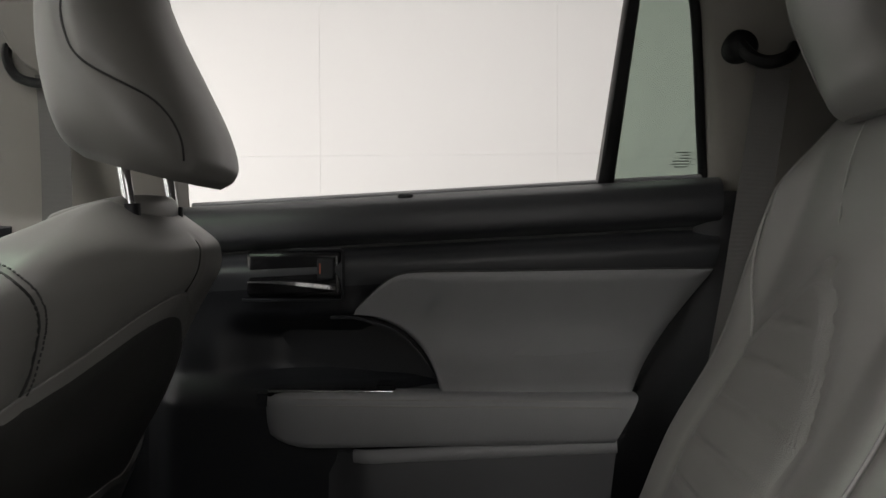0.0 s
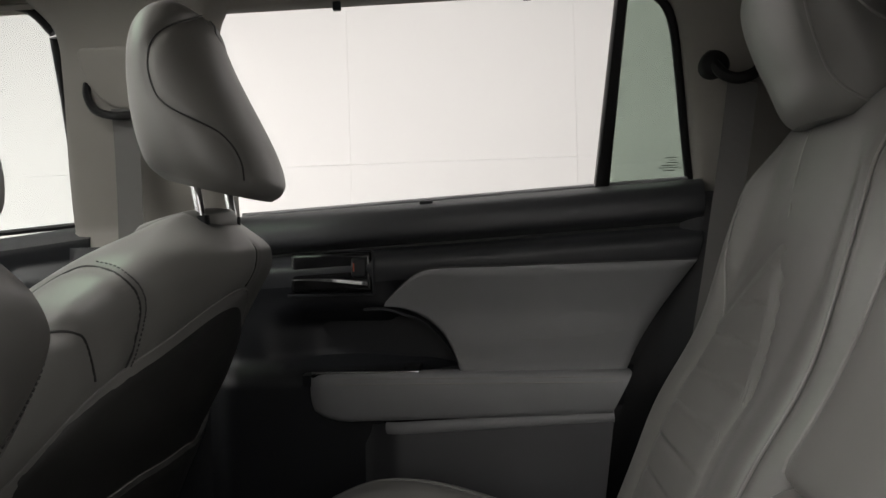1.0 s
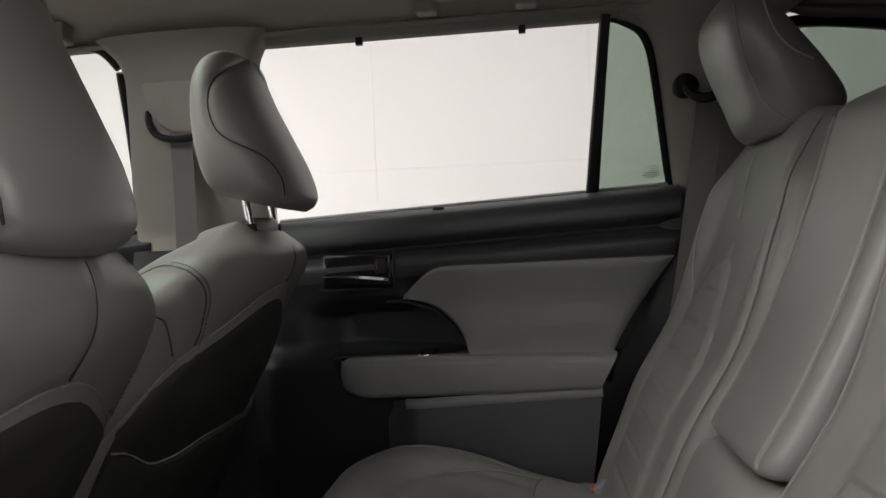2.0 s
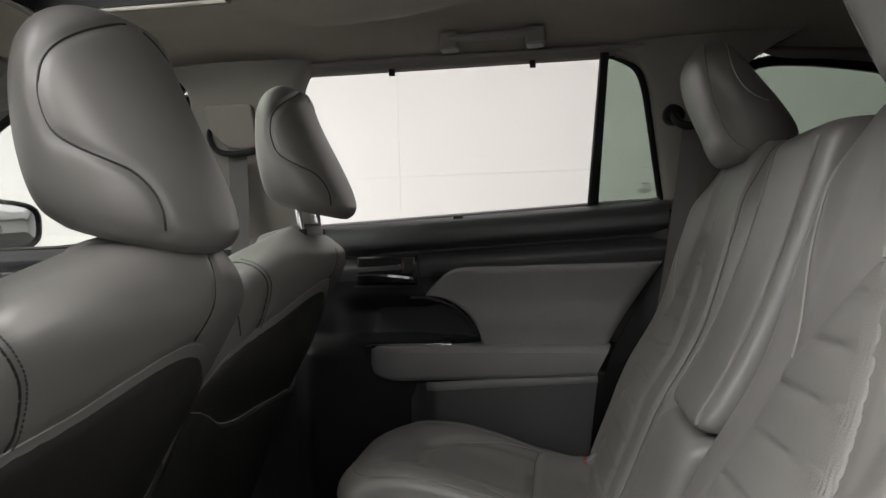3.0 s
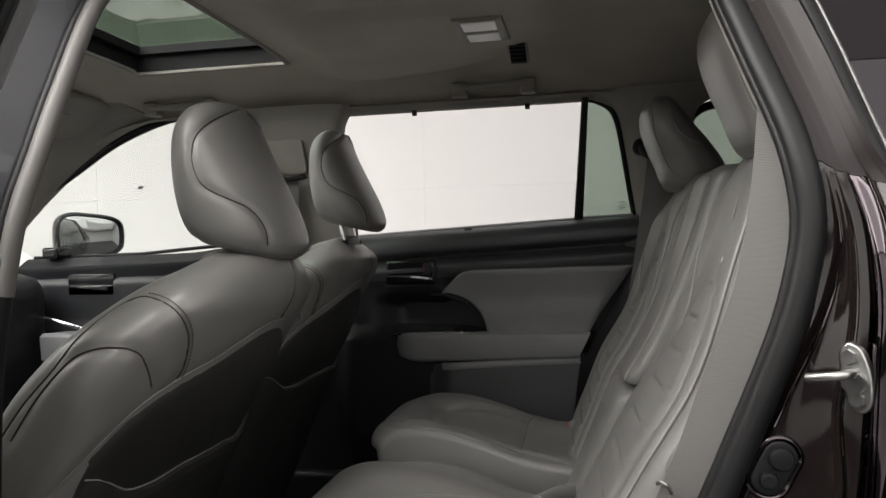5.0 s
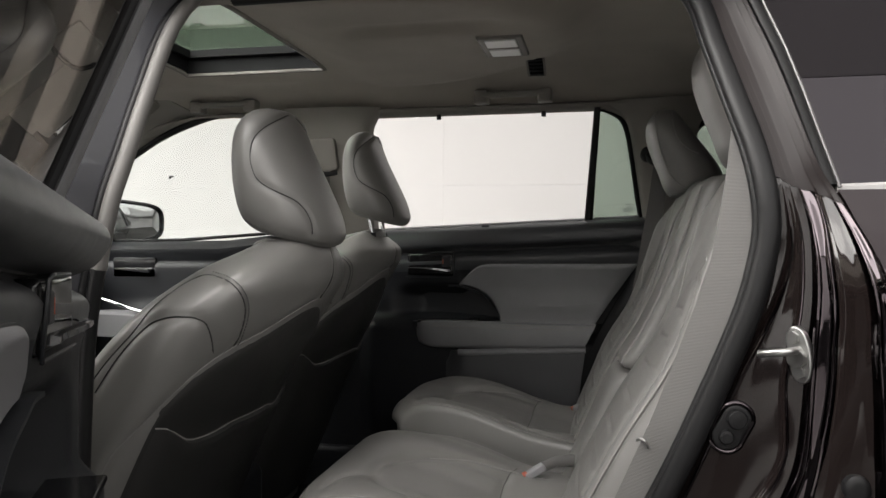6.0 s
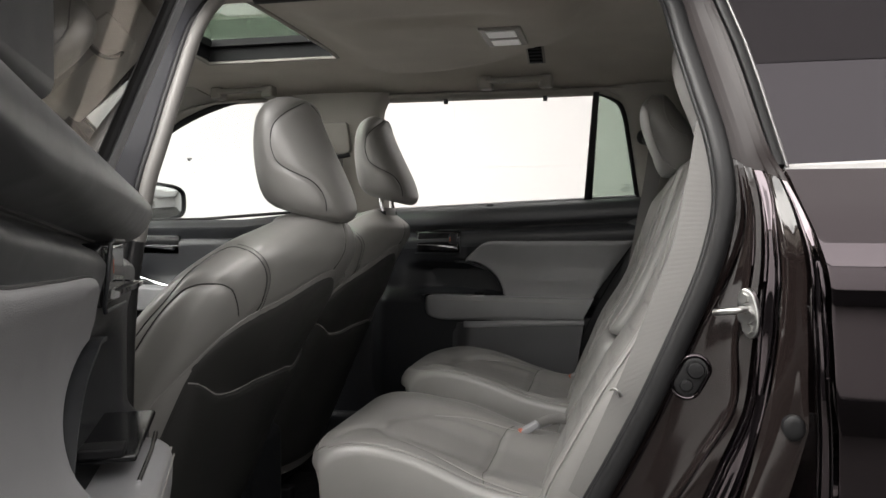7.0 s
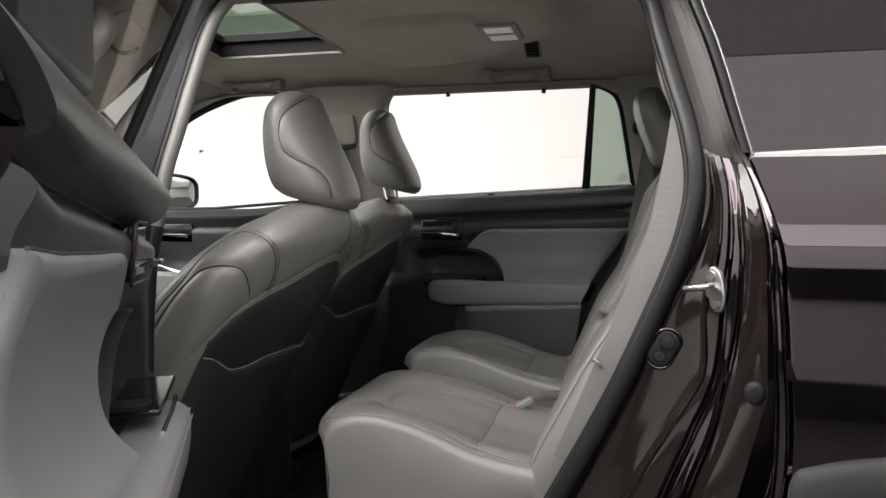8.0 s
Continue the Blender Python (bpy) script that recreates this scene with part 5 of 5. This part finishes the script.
        cord("piping" if i > 3 else "stitched_seam", line, 0.0014, PIPING if i > 3 else SHELL, back)
    # a row of short stitches beside each big arc
    for line in seams[:2]:
        dashes = []
        mid = V((-0.345, line[0].y, 1.04))
        for k in range(34, len(line) - 3):
            p, q = line[k], line[k + 1]
            o = (p - V((mid.x, p.y, mid.z))).normalized() * 0.0078
            d = (q - p).normalized() * 0.0016
            dash = [c[0] for c in (raw.find_nearest(p + o - d), raw.find_nearest(p + o + d))]
            dashes.append(tube(dash, 0.0009, 5))
        v, f = join(*dashes)
        put("stitching", v, f, DARKSEAM, back)
    # top collar round the posts
    v, f = prism(curve([(-0.325, cy - 0.07), (-0.262, cy - 0.075), (-0.235, cy - 0.05), (-0.228, cy), (-0.235, cy + 0.05), (-0.262, cy + 0.075), (-0.325, cy + 0.07), (-0.345, cy)], 5, True), 0.03, lambda a, b, h: V((a - slim * 1.2, b, 1.160 - slim * 0.35 + h + 0.25 * (a + 0.28))), 0.012)
    put("top_cap", v, f, LEATHER, seat)
    # cushion
    rows = [(-1.02, 0.40, 0.52, 0.20), (-0.99, 0.38, 0.565, 0.235), (-0.92, 0.37, 0.60, 0.255), (-0.80, 0.36, 0.605, 0.265), (-0.70, 0.36, 0.59, 0.265), (-0.60, 0.37, 0.56, 0.245)]
    rings = []
    for i in range(19):
        x = lerp(-1.02, -0.60, i / 18)
        lo, hi, w = table(rows, x)
        ring = []
        for k in range(32):
            a = math.tau * k / 32
            c, s = math.cos(a), math.sin(a)
            py, pz = math.copysign(abs(c) ** 0.6, c), math.copysign(abs(s) ** 0.6, s)
            ring.append(V((x, cy + py * w, (lo + hi) / 2 + pz * (hi - lo) / 2 + 0.035 * smooth(0.5, 0.95, abs(py)) * (pz > 0))))
        rings.append(ring)
    v, f = loft(rings)
    put("cushion", v, f, LEATHER, seat)
    part("rear_skirt", block(-0.72, -0.60, cy - 0.22, cy + 0.22, 0.335, 0.46, 0.02), MATTBLACK, seat, "black lower seat skirt")
    for sy in (-0.18, 0.18):
        part("seat_rail", block(-1.0, -0.50, cy + sy - 0.02, cy + sy + 0.02, 0.30, 0.39, 0.006), MATTBLACK, seat)
    part("side_valance", block(-0.98, -0.56, cy - 0.265, cy - 0.225, 0.36, 0.50, 0.02), MATTBLACK, seat)
    # headrest
    H0, HT = 1.168 + lift, 0.258
    rings = []
    hs = [i / 80 for i in range(0, 81)]
    hs = [0.5 - 0.5 * math.cos(math.pi * h) for h in hs]
    for h in hs:
        fx, rx, w = table(HR_ROWS, h)
        fx += lift * 0.35
        rx -= lift * 0.2
        zf = lambda x, h=h, rx=rx: (rx - x) * 0.27 * (1 - h) ** 1.3
        rings.append(superring(0, cy, H0 + HT * h, fx, rx, w, 3.0, 110, 0.14, zf, None, 2.5))
    hv, hf = loft(rings)
    htree = hraw = tree_of(hv, hf)
    cords = []
    for side in (1, -1):
        path = []
        for h, th in [(0.972, 36), (0.95, 52), (0.88, 70), (0.76, 84), (0.62, 90), (0.50, 91), (0.42, 89), (0.36, 82), (0.31, 72), (0.26, 62), (0.18, 55), (0.09, 52), (0.01, 51)]:
            path.append((h, th, 0))
        pts = []
        for q in curve(path, 6):
            fx, rx, w = table(HR_ROWS, min(1, q.x))
            c = V(((fx + rx) / 2, cy, H0 + HT * q.x + 0.27 * (rx - fx) / 2 * (1 - min(1, q.x)) ** 1.3))
            d = V((math.cos(radians(q.y)), -side * math.sin(radians(q.y)), 0))
            pts.append((c + d * 0.5, -d))
        hits = [htree.ray_cast(p, d)[0] for p, d in pts]
        hits = [q for q in hits if q is not None]
        cords.append(hits)
    hv = groove(hv, cords, 0.0035, 0.006, hf)
    head = put("headrest", hv, hf, LEATHER, seat)
    htree = tree_of(hv, hf)
    for hits in cords:
        cord("seam_cord", sink(hraw, hits, 0.0026, (-0.28, cy)), 0.0012, SHELL, head)
    # the two posts
    for sy in (-0.055, 0.055):
        v, f = tube([(-0.275 + 0.02 - slim * 0.4, cy + sy, 1.12), (-0.275 - slim * 0.4, cy + sy, 1.19 + lift + 0.03)], 0.0062, 12)
        put("post", v, f, CHROME, seat, "chrome headrest post")
        v, f = tube([(-0.262 - slim * 0.4, cy + sy, 1.180 - slim * 0.75), (-0.263 - slim * 0.4, cy + sy, 1.199 - slim * 0.75)], 0.010, 14)
        put("post_guide", v, f, BLACKTRIM, seat)
    seat.location = (dx, dy, dz)
    return seat


front_seat("grey leather front seat, headrest lowered, driver's side", 0, 0, 0, 0.0)
front_seat("grey leather front seat with raised headrest, passenger side", -0.034, 0.655, 0.024, 0.030, 0.026)

# ---- rear bench ----
RB_ROWS = [  # height, front x, rear x, half-width
    (0.60, 0.205, 0.40, 0.225), (0.70, 0.240, 0.43, 0.234), (0.80, 0.282, 0.46, 0.240), (0.90, 0.325, 0.49, 0.244), (1.00, 0.386, 0.53, 0.246), (1.10, 0.433, 0.56, 0.246), (1.20, 0.470, 0.58, 0.240),
    (1.26, 0.489, 0.588, 0.226), (1.30, 0.503, 0.590, 0.200), (1.322, 0.517, 0.585, 0.166), (1.332, 0.530, 0.570, 0.12)]
RHR_ROWS = [(0.0, 0.480, 0.545, 0.080), (0.05, 0.470, 0.575, 0.100), (0.14, 0.460, 0.600, 0.112), (0.25, 0.452, 0.602, 0.118), (0.45, 0.434, 0.575, 0.121), (0.65, 0.420, 0.540, 0.120), (0.80, 0.417, 0.515, 0.112), (0.90, 0.424, 0.500, 0.095), (0.97, 0.438, 0.488, 0.065), (1.0, 0.455, 0.475, 0.03)]

bench = thing("rear_bench_seat", "grey leather rear bench seat with split backrest", "car seat")


def outer_back(cy, side, cl, ap, cr, dx=0.0):
    """One outer backrest of the bench; cl, ap and cr set the insert's sides and its peak across the seat."""
    zs = [0.60 + (1.332 - 0.60) * (1 - (1 - i / 90) ** 1.6) for i in range(91)]
    rings = []
    for z in zs:
        fx, rx, w = table(RB_ROWS, z)
        fx, rx = fx + dx * smooth(0.70, 0.95, z), rx + dx
        def belly(py, z=z):
            k = 0.026 + 0.014 * smooth(1.0, 1.15, z) if py * side > 0 else 0.014 + 0.012 * smooth(1.0, 1.15, z)
            return -k * smooth(0.54, 0.84, abs(py)) * smooth(1.31, 1.22, z) * smooth(0.60, 0.72, z)
        rings.append(superring(0, cy, z, fx, rx, w, 3.6, 200, 0.0, None, belly))
    v, f = loft(rings)
    raw = tree_of(v, f)
    way = (1, 0, 0)
    at = lambda pts: [V((-0.5, cy + p.x, p.y)) for p in pts]
    up = [(cl + 0.045, 1.325, 0), (cl + 0.060, 1.26, 0), (cl + 0.056, 1.18, 0), (cl + 0.034, 1.10, 0), (cl, 1.035, 0)]
    mid = [(ap + 0.030, 1.330, 0), (ap + 0.040, 1.28, 0), (ap + 0.036, 1.23, 0), (ap + 0.018, 1.185, 0), (ap, 1.150, 0)]
    left = [(cl, 1.035, 0), (cl + 0.004, 0.94, 0), (cl + 0.004, 0.84, 0), (cl, 0.74, 0), (cl - 0.006, 0.65, 0)]
    peak = [(cr, 0.965), (cr + (ap - cr) * 0.35, 1.045), (cr + (ap - cr) * 0.7, 1.115), (ap, 1.148), (lerp(ap, cl, 0.3), 1.122), (lerp(ap, cl, 0.65), 1.080), (cl, 1.033)]
    hi = lambda y: table(peak, y)[0]
    arch = [(y, hi(y), 0) for y in [lerp(cr, cl, i / 24) for i in range(25)]]
    right = [(cr, 0.965, 0), (cr - 0.004, 0.90, 0), (cr - 0.004, 0.82, 0), (cr, 0.74, 0), (cr + 0.004, 0.65, 0)]
    rims = [[(sg * 0.165, 1.32, 0), (sg * 0.190, 1.25, 0), (sg * 0.202, 1.15, 0), (sg * 0.206, 1.0, 0), (sg * 0.204, 0.85, 0), (sg * 0.195, 0.70, 0)] for sg in (1, -1)]
    lay = lambda line, n=6: cast(raw, at(curve(line, n)), way)
    v = groove(v, [lay(up), lay(mid), lay(left), lay(right), cast(raw, at([V(p) for p in arch]), way)], 0.0045, 0.007, f)
    v = groove(v, [lay(r) for r in rims], 0.005, 0.008, f)
    back = put("backrest", v, f, LEATHER, bench)
    tree = tree_of(v, f)
    # perforated insert, set in by its seam
    def fn(s, t):
        y = lerp(cr + 0.002, cl - 0.002, s)
        z = lerp(0.64, hi(y) - 0.002, t)
        h = raw.ray_cast(V((-0.5, cy + y, z)), V(way))
        x = h[0].x if h[0] is not None else 0.4
        e = min(1, min(s, 1 - s, 1 - t) * 14)
        g = ((z - 1.066 + 0.03 * (y - ap)) / 0.0505) % 1.0
        g = min(g, 1 - g) * 0.0505
        puff = 0.0040 * (1 - math.exp(-(g / 0.0042) ** 2))
        q = math.sqrt(e)
        return (x + 0.004 * (1 - q) - (0.0008 + puff) * q, cy + y, z)
    iv, jf = grid(44, 260, fn)
    put("insert", iv, jf, INSERT, bench, "perforated pleated leather insert")
    for line, mat, r in ((up, STITCH, 0.0017), (mid, STITCH, 0.0015), (rims[0], PIPING, 0.0022), (rims[1], PIPING, 0.0022)):
        cord("stitched_seam" if mat is STITCH else "piping", sink(raw, lay(line, 8), 0.0030 if mat is STITCH else 0.0028, (0.52 + dx, cy)), r, mat, back)
    return back


for side, cy, cl, ap, cr, dx in ((1, 0.80, 0.140, 0.013, -0.110, 0.0), (-1, 0.105, 0.125, 0.000, -0.115, 0.022)):
    outer_back(cy, side, cl, ap, cr, dx)
    # lower rear hinge cover
    if side > 0:
        part("hinge_cover", block(0.27, 0.36, cy + 0.205, cy + 0.235, 0.58, 0.74, 0.012), BLACKTRIM, bench)
# padded side wing between the near backrest and the door opening
rings = []
for i in range(41):
    z = lerp(0.908, 1.285, 0.5 - 0.5 * math.cos(math.pi * i / 40))
    e = min(z - 0.908, (1.285 - z) * 0.3)
    k = math.sqrt(max(0.0, 1 - (1 - min(1, e / 0.018)) ** 2))
    fx = table(RB_ROWS, z)[0] + 0.030
    rings.append(superring(0, -0.160, z, fx + 0.014 * (1 - k), max(fx + 0.03, edge_x(z) - 0.004), 0.030 + 0.012 * k, 3.0, 40))
wv, wf = loft(rings)
wing = put("side_wing", wv, wf, LEATHER, bench, "narrow padded side wing of the backrest")
seam_on(tree_of(wv, wf), [V((-0.2, -0.180, z)) for z in [lerp(0.925, 1.24, i / 24) for i in range(25)]], (1, 0, 0), "piping", PIPING, wing, 0.0016, 0.0004)


def rear_headrest(cy, lift=0.0, dx=0.0):
    rings = []
    for i in range(37):
        h = 0.5 - 0.5 * math.cos(math.pi * i / 36)
        fx, rx, w = table(RHR_ROWS, h)
        rings.append(superring(dx, cy, 1.302 + lift + 0.222 * h, fx, rx, w, 2.9, 48, 0.05))
    v, f = loft(rings)
    head = put("headrest", v, f, LEATHER, bench)
    tree = tree_of(v, f)
    for side in (1, -1):
        edge = curve([(0.445, 0, 1.525), (0.436, 0, 1.49), (0.44, 0, 1.44), (0.455, 0, 1.39), (0.478, 0, 1.34), (0.51, 0, 1.315), (0.55, 0, 1.31)], 8)
        seam_on(tree, [(p.x + dx, cy - side * 0.5, p.z + lift) for p in edge], (0, side, 0), "seam_cord", PIPING, head, 0.0018, 0.0004)
        ear = curve([(0.475, 0, 1.512), (0.476, 0, 1.47), (0.488, 0, 1.435), (0.51, 0, 1.412), (0.535, 0, 1.40)], 8)
        seam_on(tree, [(p.x + dx, cy - side * 0.5, p.z + lift) for p in ear], (0, side, 0), "seam_cord", PIPING, head, 0.0022, 0.0002)
    for sy in (-0.05, 0.05):
        v, f = tube([(0.53 + dx, cy + sy, 1.28), (0.525 + dx, cy + sy, 1.34 + lift)], 0.006, 12)
        put("post", v, f, CHROME, bench, "chrome headrest post")


rear_headrest(0.80)
rear_headrest(0.105, 0.004, 0.038)

# the narrow middle backrest: an upper pad that folds down as armrest over a lower block
def pad(name, y0, y1, z0, z1, proud, depth=0.10, mat=LEATHER):
    rings = []
    n = 24
    for i in range(n + 1):
        t = i / n
        z = lerp(z0, z1, 0.5 - 0.5 * math.cos(math.pi * t))
        fx, rx, w = table(RB_ROWS, z)
        e = min(z - z0, z1 - z)
        k = math.sqrt(max(0.0, 1 - (1 - min(1, e / 0.02)) ** 2))
        fx = fx - proud + 0.02 * (1 - k)
        wd = (y1 - y0) / 2 - 0.012 * (1 - k)
        rings.append(superring(0, (y0 + y1) / 2, z, fx, fx + depth, wd, 5.0, 40))
    v, f = loft(rings)
    return put(name, v, f, mat, bench), tree_of(v, f)


_, t0 = pad("armrest_pad", 0.318, 0.545, 0.922, 1.316, 0.004)
for yy in (0.340, 0.523):
    seam_on(t0, [V((-0.5, yy, z)) for z in [lerp(0.932, 1.295, i / 30) for i in range(31)]], (1, 0, 0), "piping", PIPING, bench, 0.0028, 0.0014)
pad("lower_block", 0.318, 0.545, 0.62, 0.914, 0.002)
# cushions
def cushion(name, y0, y1, crown, fall, zoff=0.0, xs=0.0):
    def topz(x, y):
        base = table([(-0.22, 0.752), (-0.16, 0.772), (-0.08, 0.770), (0.02, 0.748), (0.12, 0.718), (0.22, 0.700), (0.34, 0.692)], x)[0]
        dish = -0.022 * smooth(0.16, 0.05, abs(y - crown)) * smooth(-0.2, -0.05, x)
        return base + dish - fall * smooth(crown + 0.18, y1, y) + zoff
    rings = []
    for i in range(91):
        x = lerp(-0.226, 0.34, (i / 90) ** 1.25)
        e = x + 0.226
        k = math.sqrt(max(0.0, 1 - (1 - min(1, e / 0.035)) ** 2))
        ring = []
        for j in range(81):
            t = j / 80
            y = lerp(y0, y1, t)
            ey = min(y - y0, y1 - y)
            ky = math.sqrt(max(0.0, 1 - (1 - min(1, ey / 0.022)) ** 2))
            ring.append(V((x, y, topz(x, y) - 0.034 * (1 - k) - 0.020 * (1 - ky))))
        ring += [V((x + 0.012, y1 - 0.003, 0.64)), V((x + 0.012, y1 - 0.01, 0.575)), V((x + 0.016, y1 - 0.02, 0.50)), V((x + 0.016, y0 + 0.02, 0.50)), V((x + 0.012, y0 + 0.01, 0.575)), V((x + 0.012, y0 + 0.003, 0.64))]
        rings.append(ring)
    v, f = loft(rings)
    def round_corner(p):
        e = min(p.y - y0, y1 - p.y)
        return p + V(((xs + 0.055 * max(0, 1 - e / 0.13) ** 2) * smooth(0.22, -0.16, p.x), 0, 0))
    v = [round_corner(p) for p in v]
    raw = tree_of(v, f)
    down = (0, 0, -1)
    c = crown
    rim = curve([(0.30, y1 - 0.022, 2), (0.1, y1 - 0.022, 2), (-0.12, y1 - 0.022, 2), (-0.165, y1 - 0.040, 2), (-0.200, y1 - 0.09, 2), (-0.217 + xs, (y0 + y1) / 2, 2), (-0.200, y0 + 0.09, 2), (-0.165, y0 + 0.040, 2), (-0.12, y0 + 0.022, 2), (0.1, y0 + 0.022, 2), (0.30, y0 + 0.022, 2)], 10)
    u = curve([(0.118, c - 0.13, 2), (0.03, c - 0.125, 2), (-0.05, c - 0.10, 2), (-0.095, c - 0.05, 2), (-0.105, c, 2), (-0.095, c + 0.05, 2), (-0.05, c + 0.10, 2), (0.03, c + 0.125, 2), (0.118, c + 0.13, 2)], 8)
    cross = curve([(0.135, y0 + 0.03, 2), (0.12, c - 0.12, 2), (0.118, c, 2), (0.12, c + 0.12, 2), (0.135, min(y1 - 0.03, c + 0.2), 2)], 8)
    folds = [cast(raw, cross, down)]
    for sgn in (-1, 1):
        folds.append(cast(raw, curve([(-0.03, c + sgn * 0.115, 2), (0.04, c + sgn * 0.145, 2), (0.10, c + sgn * 0.165, 2), (0.20, c + sgn * 0.185, 2)], 8), down))
        folds.append(cast(raw, curve([(-0.10, c + sgn * 0.03, 2), (-0.135, c + sgn * 0.09, 2), (-0.15, c + sgn * 0.16, 2)], 8), down))
    v = groove(v, [cast(raw, u, down)], 0.0060, 0.013, f)
    v = groove(v, folds[:3:2] + folds[1:4:2], 0.0045, 0.009, f)
    v = groove(v, [cast(raw, rim, down)], 0.0030, 0.006, f)
    ob = put(name, v, f, LEATHER, bench, sharp=60)
    tree = tree_of(v, f)
    seam_on(tree, rim, down, "piping", LEATHER, ob, 0.0022, 0.0004)
    seam_on(tree, cross, down, "seam_fold", SHELL, ob, 0.0009, 0.0)
    for line in folds[1:4:2]:
        seam_on(tree, [V((p.x, p.y, 2)) for p in line], down, "stitched_seam", PIPING, ob, 0.0011, 0.0002)
    return ob


cushion("cushion", 0.572, 1.00, 0.80, 0.0, 0.0, -0.014)
cushion("cushion", -0.105, 0.562, 0.12, 0.06, -0.004, 0.008)
v, f = loft([[V((x, y, z)) for x, y in ((-0.17, -0.09), (0.36, -0.09), (0.36, 0.98), (-0.17, 0.98))] for z in (0.36, 0.51)])
put("seat_base", v, f, BLACKTRIM, bench)

# buckles on the bench
def buckle(x, y, z, turn):
    b = thing("belt_buckle", "grey seat belt buckle with red button lying on the bench", "buckle", "bench belt buckles")
    m = pose(x, y, z, 0, -28, turn) @ Matrix.Scale(0.78, 4)
    part("buckle_body", block(-0.012, 0.045, -0.013, 0.013, -0.008, 0.012, 0.005, m), GREYTRIM, b)
    part("button", block(-0.016, -0.004, -0.010, 0.010, -0.003, 0.013, 0.002, m), REDBUCKLE, b, "red release button")
    v, f = tube([m @ V((0.04, 0, 0.002)), m @ V((0.08, 0, -0.004)), m @ V((0.12, 0.004, -0.03))], 0.011, 8, 0.35)
    put("stalk", v, f, WEB, b)


buckle(0.165, 0.285, 0.706, 20)
buckle(0.190, 0.365, 0.698, -12)
buckle(0.235, 0.945, 0.700, 10)
